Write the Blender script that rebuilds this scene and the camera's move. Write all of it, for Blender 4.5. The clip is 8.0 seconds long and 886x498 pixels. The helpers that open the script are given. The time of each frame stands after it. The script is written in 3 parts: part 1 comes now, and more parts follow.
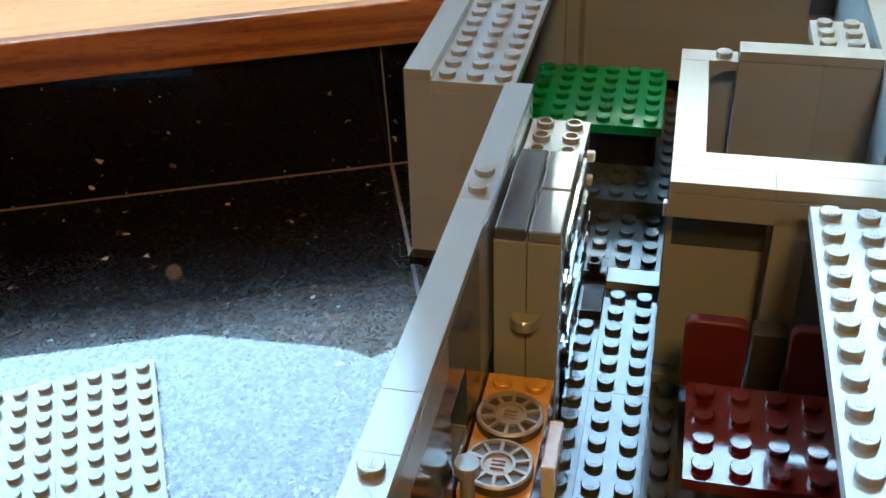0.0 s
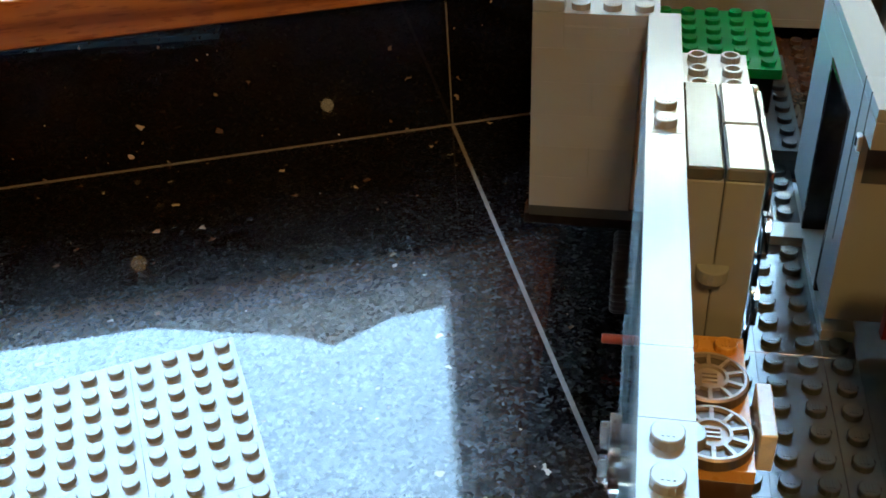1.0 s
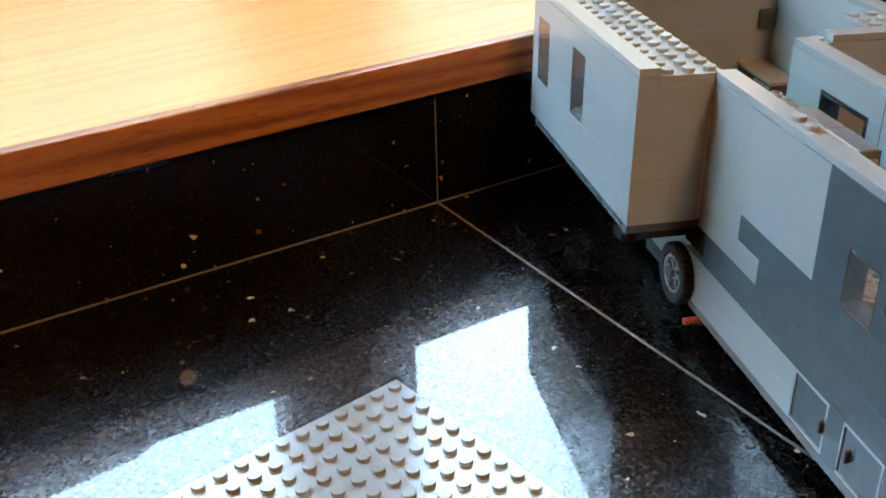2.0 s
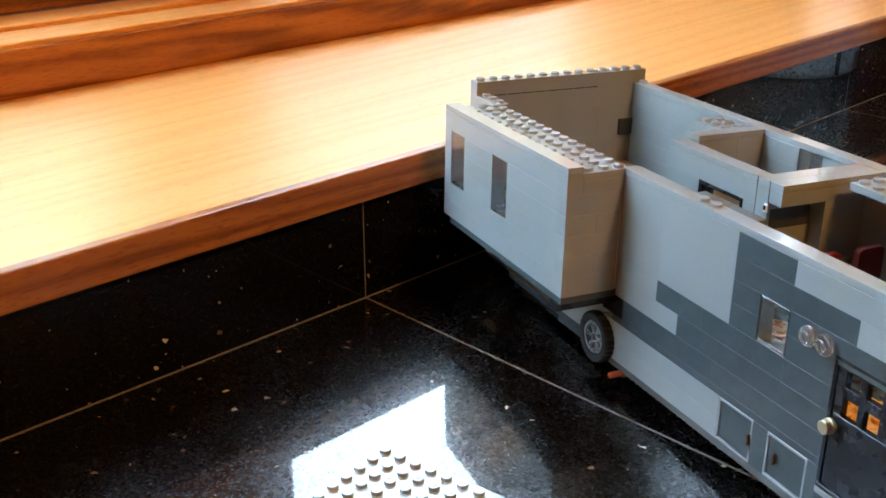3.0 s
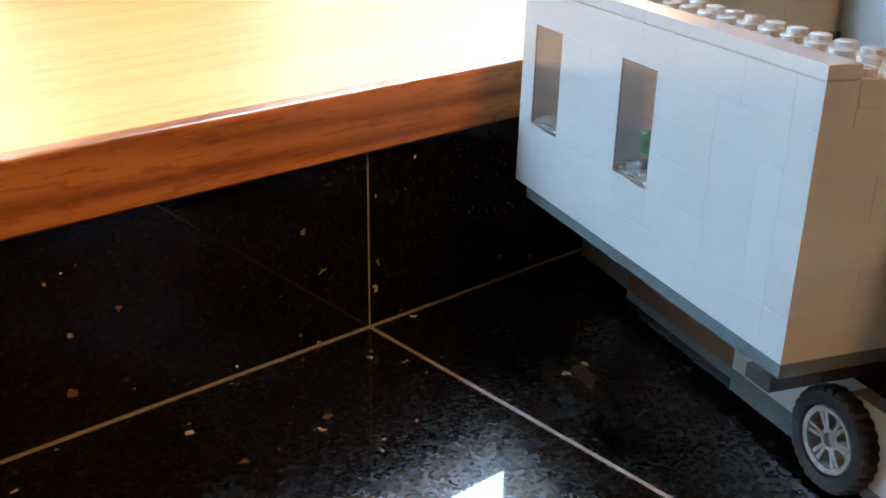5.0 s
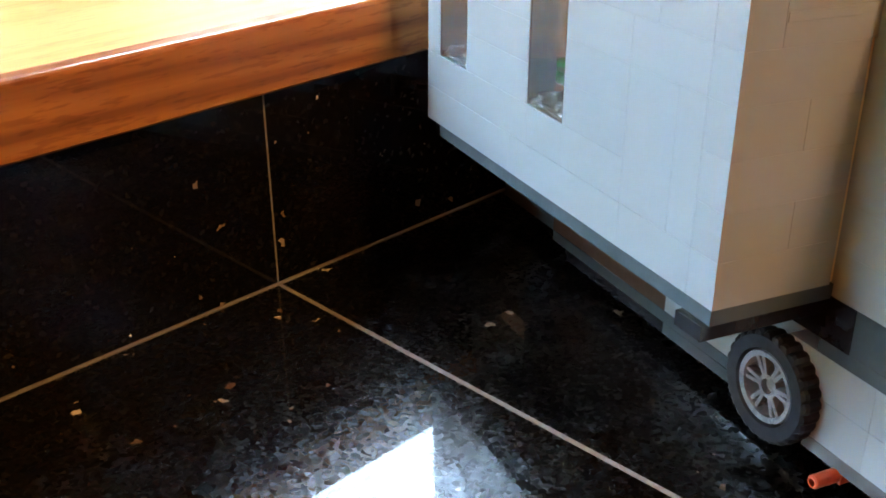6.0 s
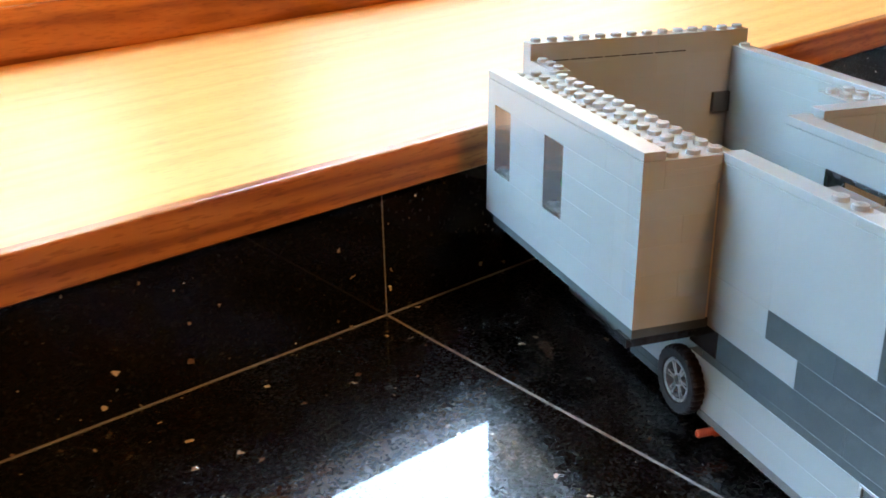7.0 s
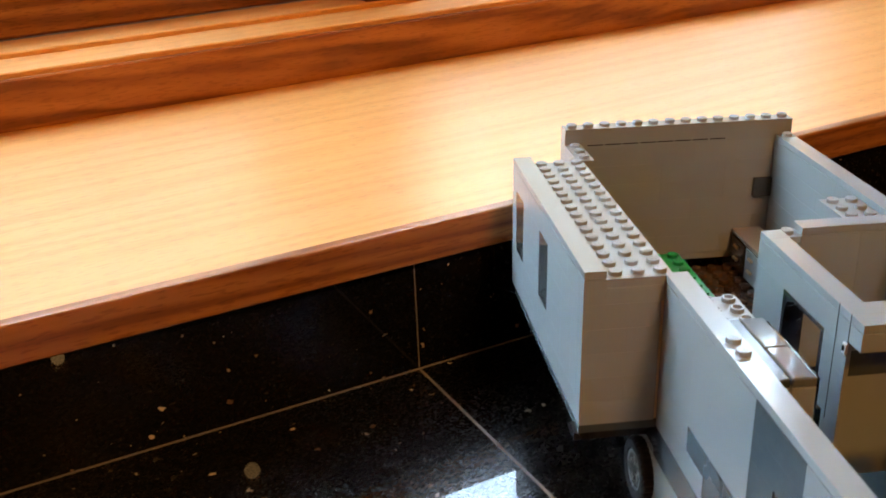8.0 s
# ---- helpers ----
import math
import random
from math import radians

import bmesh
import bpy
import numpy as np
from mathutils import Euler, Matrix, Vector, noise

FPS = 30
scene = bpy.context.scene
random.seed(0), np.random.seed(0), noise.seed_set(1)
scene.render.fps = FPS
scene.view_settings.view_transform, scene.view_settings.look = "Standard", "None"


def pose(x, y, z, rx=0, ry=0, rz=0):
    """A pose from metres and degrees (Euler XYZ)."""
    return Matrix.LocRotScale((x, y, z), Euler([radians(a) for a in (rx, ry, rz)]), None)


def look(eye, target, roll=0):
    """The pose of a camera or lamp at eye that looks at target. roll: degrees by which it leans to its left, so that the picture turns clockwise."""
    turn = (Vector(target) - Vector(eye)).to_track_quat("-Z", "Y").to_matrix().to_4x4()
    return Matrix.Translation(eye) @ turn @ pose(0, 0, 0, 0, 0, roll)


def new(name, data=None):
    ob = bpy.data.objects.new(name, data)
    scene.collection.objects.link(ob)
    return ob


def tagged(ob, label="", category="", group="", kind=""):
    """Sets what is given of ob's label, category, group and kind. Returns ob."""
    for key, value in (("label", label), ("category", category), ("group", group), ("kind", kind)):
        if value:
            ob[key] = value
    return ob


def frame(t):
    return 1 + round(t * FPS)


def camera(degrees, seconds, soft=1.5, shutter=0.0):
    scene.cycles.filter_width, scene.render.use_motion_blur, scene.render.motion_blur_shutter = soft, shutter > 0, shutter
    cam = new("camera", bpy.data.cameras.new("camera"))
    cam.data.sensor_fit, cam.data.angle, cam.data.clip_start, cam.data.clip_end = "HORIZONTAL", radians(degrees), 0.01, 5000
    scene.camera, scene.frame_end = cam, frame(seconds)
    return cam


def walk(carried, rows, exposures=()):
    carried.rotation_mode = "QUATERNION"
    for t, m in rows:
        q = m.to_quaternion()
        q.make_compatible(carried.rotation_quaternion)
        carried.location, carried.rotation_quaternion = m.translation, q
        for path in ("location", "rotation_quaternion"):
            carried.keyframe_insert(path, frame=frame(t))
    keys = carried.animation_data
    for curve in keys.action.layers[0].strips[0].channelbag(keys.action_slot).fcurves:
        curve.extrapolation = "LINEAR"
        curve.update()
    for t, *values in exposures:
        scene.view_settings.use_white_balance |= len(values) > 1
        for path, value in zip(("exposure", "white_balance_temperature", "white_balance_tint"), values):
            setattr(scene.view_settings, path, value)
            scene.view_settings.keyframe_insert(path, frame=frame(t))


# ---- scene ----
cam = camera(45.0, 8.0, 1.6, 0.12)
PATH = [
    (0, (0.3947, 0.0482, 0.2336), (0.1539, -0.0149, 0.0662), -3.96),
    (0.5, (0.3864, 0.0387, 0.2303), (0.1463, -0.0132, 0.0581), -3.97),
    (1, (0.3833, -0.0039, 0.2121), (0.1423, -0.0543, 0.0407), -3.90),
    (1.2, (0.3813, -0.0099, 0.2123), (0.1413, -0.0643, 0.0408), -1.41),
    (2.3, (0.4906, -0.2228, 0.2417), (0.2343, -0.1381, 0.1108), -1.45),
    (2.5, (0.4982, -0.2396, 0.2453), (0.2415, -0.1469, 0.1208), -0.48),
    (3, (0.5034, -0.2573, 0.2520), (0.2504, -0.1443, 0.1370), 0.04),
    (3.5, (0.5077, -0.2670, 0.2516), (0.2517, -0.1578, 0.1397), 0.22),
    (4, (0.5075, -0.2818, 0.2538), (0.2504, -0.1768, 0.1403), -0.67),
    (4.2, (0.4557, -0.2617, 0.2294), (0.1985, -0.1578, 0.1152), -0.05),
    (5.3, (0.2630, -0.1476, 0.1466), (0.0054, -0.0476, 0.0298), 0.93),
    (5.5, (0.2616, -0.1452, 0.1474), (0.0031, -0.0439, 0.0338), -0.48),
    (6, (0.2625, -0.1466, 0.1439), (0.0172, -0.0352, 0.0119), -0.38),
    (6.5, (0.2609, -0.1455, 0.1383), (0.0168, -0.0332, 0.0047), -0.90),
    (6.8, (0.3452, -0.1813, 0.1855), (0.0919, -0.0725, 0.0673), -0.23),
    (7, (0.4024, -0.1932, 0.2117), (0.1421, -0.1019, 0.0937), -1.12),
    (7.2, (0.4610, -0.2037, 0.2429), (0.1964, -0.1251, 0.1254), -1.55),
    (7.5, (0.4967, -0.1924, 0.2672), (0.2300, -0.1355, 0.1423), -2.21),
    (8, (0.4472, -0.1141, 0.2653), (0.1749, -0.0835, 0.1431), -2.40),
]
walk(cam, [(t, look(eye, target, roll)) for t, eye, target, roll in PATH],
     exposures=[(0.0, 6.6, 6400, -16), (1.2, 6.6, 6250, -15), (2.3, 6.95, 7300, -6), (4.2, 6.83, 7500, -4),
                (5.3, 7.5, 7000, -5), (6.6, 7.55, 7600, -3), (7.0, 7.33, 6900, -7), (7.3, 6.8, 7400, -4), (8.0, 6.72, 7700, -2)])

# ---- daylight ----
MM = 0.001
TURN = 20.5                      # the counter's turn against the toy
JX, JY = -0.0045, -0.0773        # the joint in the granite
ROOM = pose(JX, JY, 0, 0, 0, TURN)   # local x: away from the window wall, local y: along it

world = bpy.data.worlds.new("sky")
scene.world = world
world.use_nodes = True
wn = world.node_tree.nodes
sky = wn.new("ShaderNodeTexSky")
sky.sky_type = "NISHITA"
sky.sun_disc = False
sky.sun_elevation = radians(48)
sky.sun_rotation = radians(60)
sky.air_density, sky.dust_density, sky.ozone_density = 1.0, 6.0, 1.0
wn["Background"].inputs["Strength"].default_value = 0.15
world.node_tree.links.new(sky.outputs["Color"], wn["Background"].inputs["Color"])

sun = new("sun", bpy.data.lights.new("sun", "SUN"))
sun.data.energy = 2.0
sun.data.angle = radians(2)
sun.data.color = (1.0, 0.95, 0.88)
# it stands high to one side, along the wall: no direct beam enters by this window
sun.matrix_world = ROOM @ look((0.3, 3, 4.5), (0, 0, 0))


# ---- materials ----
def material(name, rough=0.4, metal=0.0, spec=0.5):
    m = bpy.data.materials.new(name)
    m.use_nodes = True
    b = m.node_tree.nodes["Principled BSDF"]
    b.inputs["Roughness"].default_value = rough
    b.inputs["Metallic"].default_value = metal
    b.inputs["Specular IOR Level"].default_value = spec
    return m, m.node_tree.nodes, m.node_tree.links, b


def ramp(nodes, stops, mode="LINEAR"):
    r = nodes.new("ShaderNodeValToRGB")
    r.color_ramp.interpolation = mode
    el = r.color_ramp.elements
    el[0].position, el[0].color = stops[0][0], (*stops[0][1], 1)
    el[1].position, el[1].color = stops[-1][0], (*stops[-1][1], 1)
    for p, c in stops[1:-1]:
        e = el.new(p)
        e.color = (*c, 1)
    return r


def tex(nodes, links, kind, scale, vec=None, **more):
    n = nodes.new(kind)
    n.inputs["Scale"].default_value = scale
    for k, val in more.items():
        n.inputs[k].default_value = val
    if vec is not None:
        links.new(vec, n.inputs["Vector"])
    return n


def mixc(nodes, links, fac, a, b, blend="MIX"):
    n = nodes.new("ShaderNodeMix")
    n.data_type, n.blend_type = "RGBA", blend
    for sock, val in ((n.inputs[0], fac), (n.inputs[6], a), (n.inputs[7], b)):
        if isinstance(val, (int, float)):
            sock.default_value = val
        elif isinstance(val, tuple):
            sock.default_value = (*val, 1)
        else:
            links.new(val, sock)
    return n.outputs[2]


def plastic(name, colour, rough=0.12, vary=0.05, ior=1.56):
    """Moulded toy plastic: glossy, each piece a shade of its own, with faint scuffs and a hardly visible waviness."""
    m, n, l, b = material(name, rough)
    co = n.new("ShaderNodeTexCoord").outputs["Object"]
    info = n.new("ShaderNodeObjectInfo").outputs["Random"]
    dark = tuple(c * (1 - vary) for c in colour)
    light = tuple(min(1, c * (1 + vary)) for c in colour)
    shade = mixc(n, l, info, dark, light)
    dust = tex(n, l, "ShaderNodeTexNoise", 90, co, Detail=5.0, Roughness=0.65)
    r = ramp(n, [(0.45, (0, 0, 0)), (0.8, (0.10, 0.10, 0.10))])
    l.new(dust.outputs["Fac"], r.inputs[0])
    l.new(mixc(n, l, r.outputs[0], shade, tuple(0.5 * c + 0.2 for c in colour)), b.inputs["Base Color"])
    sc = tex(n, l, "ShaderNodeTexNoise", 260, co, Detail=4.0)
    mr = n.new("ShaderNodeMapRange")
    mr.inputs["To Min"].default_value, mr.inputs["To Max"].default_value = rough * 0.75, rough * 1.5
    l.new(sc.outputs["Fac"], mr.inputs["Value"])
    l.new(mr.outputs[0], b.inputs["Roughness"])
    wave = tex(n, l, "ShaderNodeTexNoise", 120, co, Detail=2.0)
    bump = n.new("ShaderNodeBump")
    bump.inputs["Strength"].default_value, bump.inputs["Distance"].default_value = 0.04, 0.0002
    l.new(wave.outputs["Fac"], bump.inputs["Height"])
    l.new(bump.outputs[0], b.inputs["Normal"])
    b.inputs["IOR"].default_value = ior
    return m


GREY = plastic("light_grey_plastic", (0.286, 0.324, 0.326), 0.12, 0.025)
DARK = plastic("dark_grey_plastic", (0.054, 0.070, 0.073), 0.13, 0.05, 1.5)
UNDER = plastic("mid_grey_plastic", (0.085, 0.086, 0.084), 0.2, 0.03)
# the light grey with the wheel's shade mixed into the colour
RIM_SHADED = plastic("shaded_rim_grey", (0.17, 0.19, 0.195), 0.25)
BLACK = plastic("black_plastic", (0.010, 0.010, 0.011), 0.12, 0.0, 1.4)
GREEN = plastic("green_plastic", (0.007, 0.20, 0.033), 0.15, 0.0)
RED = plastic("dark_red_plastic", (0.10, 0.010, 0.007), 0.06, 0.05)
MATT_RED = plastic("matt_dark_red_plastic", (0.10, 0.010, 0.007), 0.4, 0.03, 1.4)
MATT_DARK = plastic("matt_dark_plastic", (0.05, 0.043, 0.040), 0.45, 0.0, 1.4)
YELLOW = plastic("orange_yellow_plastic", (0.72, 0.39, 0.085), 0.25, 0.04)
ORANGE = plastic("orange_plastic", (0.50, 0.075, 0.02), 0.3, 0.0)
WHITE = plastic("white_plastic", (0.74, 0.74, 0.71), 0.25, 0.03)
LIT_TAN = plastic("lit_strip_tan", (0.52, 0.42, 0.27), 0.3, 0.04)
BROWN = plastic("brown_plastic", (0.075, 0.045, 0.028), 0.18, 0.04)
TOP_BROWN = plastic("greyish_tan_plastic", (0.30, 0.26, 0.20), 0.12, 0.0)
STOVE_METAL = plastic("dark_bronze_plastic", (0.085, 0.072, 0.05), 0.3, 0.0)
SILVER, _n, _l, _b = material("silver_lacquer", 0.4, 0.3)
_b.inputs["Base Color"].default_value = (0.42, 0.385, 0.34, 1)
GOLD, _n, _l, _b = material("pearl_gold", 0.3, 0.7)
_b.inputs["Base Color"].default_value = (0.52, 0.42, 0.26, 1)
CHROME, _n, _l, _b = material("chrome", 0.06, 1.0)
_b.inputs["Base Color"].default_value = (0.8, 0.8, 0.8, 1)
CLEAR, _n, _l, _b = material("clear_plastic", 0.03)
_b.inputs["Base Color"].default_value = (0.93, 0.95, 0.94, 1)
_b.inputs["Transmission Weight"].default_value = 1.0
_b.inputs["IOR"].default_value = 1.5
DULL, _n, _l, _b = material("dull_clear_plastic", 0.05)
_b.inputs["Base Color"].default_value = (0.90, 0.93, 0.93, 1)
_b.inputs["Transmission Weight"].default_value = 0.97
LENS, _n, _l, _b = material("smoky_clear_plastic", 0.06)
_b.inputs["Base Color"].default_value = (0.78, 0.80, 0.79, 1)
_b.inputs["Transmission Weight"].default_value = 0.92
TUB = plastic("tub_plastic", (0.80, 0.86, 0.86), 0.3, 0.0)
TILE_BLUE = plastic("glossy_grey_tile", (0.15, 0.18, 0.19), 0.05, 0.03)
RUBBER = plastic("tyre_rubber", (0.012, 0.012, 0.013), 0.5, 0.0, 1.4)


def granite(name, mica, polish):
    """Polished black granite: near-black body, fine mica grain that glints round bright reflections, sparse bronze
    flecks, the pale ones with a painted glint, mirror polish.
    """
    m, n, l, b = material(name, 0.3, 0.0, 0.5)
    co = n.new("ShaderNodeTexCoord").outputs["Object"]
    warp = tex(n, l, "ShaderNodeTexNoise", 420, co, Detail=3.0)
    add = n.new("ShaderNodeVectorMath")
    add.operation = "MULTIPLY_ADD"
    l.new(warp.outputs["Color"], add.inputs[0])
    add.inputs[1].default_value = (0.0022, 0.0022, 0.0022)
    l.new(co, add.inputs[2])
    grain = tex(n, l, "ShaderNodeTexVoronoi", 900, add.outputs[0])
    bw = n.new("ShaderNodeSeparateColor")
    l.new(grain.outputs["Color"], bw.inputs[0])
    g = ramp(n, [(0.0, (0.002, 0.0018, 0.0018)), (0.6, (0.0034, 0.0032, 0.0032)), (0.85, (0.0055, 0.0055, 0.006)), (1.0, (0.011, 0.0112, 0.0125))])
    l.new(bw.outputs[0], g.inputs[0])
    fleck = tex(n, l, "ShaderNodeTexVoronoi", 260, add.outputs[0])
    fs = n.new("ShaderNodeSeparateColor")
    l.new(fleck.outputs["Color"], fs.inputs[0])
    few = ramp(n, [(0.0, (0, 0, 0)), (0.945, (1, 1, 1))], "CONSTANT")
    l.new(fs.outputs[1], few.inputs[0])
    near = n.new("ShaderNodeMath")
    near.operation = "LESS_THAN"
    l.new(fleck.outputs["Distance"], near.inputs[0])
    near.inputs[1].default_value = 0.13
    spot = n.new("ShaderNodeMath")
    spot.operation = "MULTIPLY"
    l.new(few.outputs[0], spot.inputs[0])
    l.new(near.outputs[0], spot.inputs[1])
    # mica glint is put into the fleck colour, up to near white
    tone = ramp(n, [(0.0, (0.10, 0.06, 0.04)), (0.4, (0.30, 0.25, 0.21)), (0.7, (0.62, 0.55, 0.48)), (0.86, (0.90, 0.86, 0.80)), (1.0, (0.95, 0.93, 0.90))])
    l.new(fs.outputs[2], tone.inputs[0])
    fine = tex(n, l, "ShaderNodeTexVoronoi", 480, add.outputs[0])
    fc = n.new("ShaderNodeSeparateColor")
    l.new(fine.outputs["Color"], fc.inputs[0])
    rare = ramp(n, [(0.0, (0, 0, 0)), (0.994, (1, 1, 1))], "CONSTANT")
    l.new(fc.outputs[0], rare.inputs[0])
    hue = ramp(n, [(0.0, (0.12, 0.07, 0.04)), (0.6, (0.24, 0.20, 0.16)), (1.0, (0.6, 0.54, 0.46))])
    l.new(fc.outputs[1], hue.inputs[0])
    body = mixc(n, l, rare.outputs[0], g.outputs[0], hue.outputs[0])
    l.new(mixc(n, l, spot.outputs[0], body, tone.outputs[0]), b.inputs["Base Color"])
    sp = ramp(n, [(at, (mica * v,) * 3) for at, v in ((0.0, 0.05), (0.5, 0.14), (0.75, 0.25), (0.9, 0.34), (1.0, 0.44))])
    l.new(bw.outputs[1], sp.inputs[0])
    # the polish hides the grain's glint at a flat view
    face = n.new("ShaderNodeLayerWeight")
    fade = n.new("ShaderNodeMapRange")
    for k, v in (("From Min", 0.52), ("From Max", 0.82), ("To Min", 1.0), ("To Max", 0.06)):
        fade.inputs[k].default_value = v
    l.new(face.outputs["Facing"], fade.inputs["Value"])
    glint = n.new("ShaderNodeMath")
    glint.operation = "MULTIPLY"
    l.new(sp.outputs[0], glint.inputs[0])
    l.new(fade.outputs[0], glint.inputs[1])
    l.new(glint.outputs[0], b.inputs["Specular IOR Level"])
    ro = n.new("ShaderNodeMapRange")
    ro.inputs["To Min"].default_value, ro.inputs["To Max"].default_value = 0.20, 0.33
    l.new(bw.outputs[2], ro.inputs["Value"])
    l.new(ro.outputs[0], b.inputs["Roughness"])
    tilt = n.new("ShaderNodeBump")
    tilt.inputs["Strength"].default_value, tilt.inputs["Distance"].default_value = 0.06, 0.0003
    l.new(bw.outputs[0], tilt.inputs["Height"])
    l.new(tilt.outputs[0], b.inputs["Normal"])
    b.inputs["Coat Weight"].default_value = 1.0
    b.inputs["Coat IOR"].default_value = polish
    b.inputs["Coat Roughness"].default_value = 0.012
    return m


def wood(name, light, mid, dark, rough=0.24, grain=1.0, along=0.06, swirls=1.4, gloss=0.35, pore=0.3, sheen=0.19):
    """Varnished oak, its grain along the local y."""
    m, n, l, b = material(name, rough, 0.0, 0.3)
    co = n.new("ShaderNodeTexCoord").outputs["Object"]
    mp = n.new("ShaderNodeMapping")
    mp.inputs["Scale"].default_value = (1.0, along, 1.0)
    l.new(co, mp.inputs["Vector"])
    swirl = tex(n, l, "ShaderNodeTexNoise", 9, mp.outputs[0], Detail=3.0, Distortion=swirls)
    add = n.new("ShaderNodeVectorMath")
    add.operation = "MULTIPLY_ADD"
    l.new(swirl.outputs["Color"], add.inputs[0])
    add.inputs[1].default_value = (0.05, 0.05, 0.05)
    l.new(mp.outputs[0], add.inputs[2])
    rings = tex(n, l, "ShaderNodeTexNoise", 40 * grain, add.outputs[0], Detail=4.0, Roughness=0.5)
    wave = tex(n, l, "ShaderNodeTexWave", 34 * grain, add.outputs[0], Distortion=swirls * 3, Detail=3.0)
    wave.inputs["Detail Scale"].default_value = 0.6
    wave.bands_direction = "DIAGONAL"
    both = n.new("ShaderNodeMath")
    both.operation = "MULTIPLY_ADD"
    l.new(wave.outputs["Fac"], both.inputs[0])
    both.inputs[1].default_value = 0.28
    half = n.new("ShaderNodeMath")
    half.operation = "MULTIPLY"
    l.new(rings.outputs["Fac"], half.inputs[0])
    half.inputs[1].default_value = 0.3
    lines = tex(n, l, "ShaderNodeTexNoise", 210 * grain, add.outputs[0], Detail=2.0)
    third = n.new("ShaderNodeMath")
    third.operation = "MULTIPLY_ADD"
    l.new(lines.outputs["Fac"], third.inputs[0])
    third.inputs[1].default_value = 0.34
    l.new(half.outputs[0], third.inputs[2])
    l.new(third.outputs[0], both.inputs[2])
    r = ramp(n, [(0.30, dark), (0.44, mid), (0.60, light)])
    l.new(both.outputs[0], r.inputs[0])
    short = n.new("ShaderNodeMapping")
    short.inputs["Scale"].default_value = (1.0, 0.13, 1.0)
    l.new(co, short.inputs["Vector"])
    pores = tex(n, l, "ShaderNodeTexNoise", 900, short.outputs[0], Detail=2.0)
    pr = ramp(n, [(0.36, (0.55, 0.46, 0.40)), (0.45, (1, 1, 1))])
    l.new(pores.outputs["Fac"], pr.inputs[0])
    l.new(mixc(n, l, pore, r.outputs[0], pr.outputs[0], "MULTIPLY"), b.inputs["Base Color"])
    bump = n.new("ShaderNodeBump")
    bump.inputs["Strength"].default_value, bump.inputs["Distance"].default_value = 0.15, 0.0004
    l.new(pores.outputs["Fac"], bump.inputs["Height"])
    l.new(bump.outputs[0], b.inputs["Normal"])
    b.inputs["Coat Weight"].default_value = gloss
    b.inputs["Coat Roughness"].default_value = sheen
    return m


def plain(name, colour, rough=0.7, scale=8, amount=0.08):
    m, n, l, b = material(name, rough)
    co = n.new("ShaderNodeTexCoord").outputs["Object"]
    t = tex(n, l, "ShaderNodeTexNoise", scale, co, Detail=6.0)
    l.new(mixc(n, l, t.outputs["Fac"], tuple(c * (1 - amount) for c in colour), tuple(min(1, c * (1 + amount)) for c in colour)), b.inputs["Base Color"])
    return m


GRANITE = granite("black_granite", 1.3, 1.39)
GRANITE_FINE = granite("fine_black_granite", 0.25, 1.45)
# one oak, two tones: sky-lit tops painted pale, sides facing the room darker
OAK_LIT = wood("lit_oak", (0.87, 0.418, 0.128), (0.86, 0.394, 0.114), (0.82, 0.362, 0.100), 0.42, 1.0, 0.05, 1.4, 0.21, 0.3, 0.26)
OAK_SHADE = wood("shaded_oak", (0.44, 0.170, 0.044), (0.35, 0.126, 0.029), (0.22, 0.072, 0.016), 0.36, 1.5, 0.045, 1.5, 0.12, 0.6)
OAK_FRAME = wood("shaded_oak_board", (0.50, 0.185, 0.053), (0.40, 0.136, 0.035), (0.23, 0.070, 0.017), 0.36, 0.8, 0.11, 2.6, 0.12, 0.4)
GROUT = plain("grey_grout", (0.175, 0.168, 0.16), 0.8, 200, 0.3)
PAINT = plain("cream_wall_paint", (0.62, 0.32, 0.115), 0.7)
BROWN_PAINT = plain("brown_wall_paint", (0.15, 0.075, 0.04), 0.7)
CEILING_PAINT = plain("ceiling_paint", (0.64, 0.38, 0.175), 0.8)
FLOOR_MAT = plain("floor_covering", (0.32, 0.165, 0.07), 0.5)
HOUSE_BRICK = plain("dark_house_cladding", (0.022, 0.021, 0.020), 0.9, 3, 0.25)
PALE_FACE = plain("pale_reflected_face", (0.17, 0.18, 0.19), 0.9, 3, 0.15)
ROOF_TILE = plain("roof_tile", (0.015, 0.015, 0.017), 0.9, 3, 0.3)
for _m in (HOUSE_BRICK, ROOF_TILE):
    _m.node_tree.nodes["Principled BSDF"].inputs["Specular IOR Level"].default_value = 0.05
LAWN = plain("lawn", (0.06, 0.07, 0.035), 1.0, 2, 0.4)
GLASS, _n, _l, _b = material("window_glass", 0.0)
_b.inputs["Transmission Weight"].default_value = 1.0
_b.inputs["IOR"].default_value = 1.45
REFLECTOR = plain("satin_reflector", (0.13, 0.075, 0.04), 0.5)
FILL_GLOW, _n, _l, _b = material("fill_glow")
_b.inputs["Emission Color"].default_value = (1.0, 0.48, 0.18, 1)
_b.inputs["Emission Strength"].default_value = 0.7
LAMP_DIM, _n, _l, _b = material("dimmed_lamp_glow")
_b.inputs["Emission Color"].default_value = (1.0, 0.55, 0.25, 1)
_b.inputs["Emission Strength"].default_value = 0.28


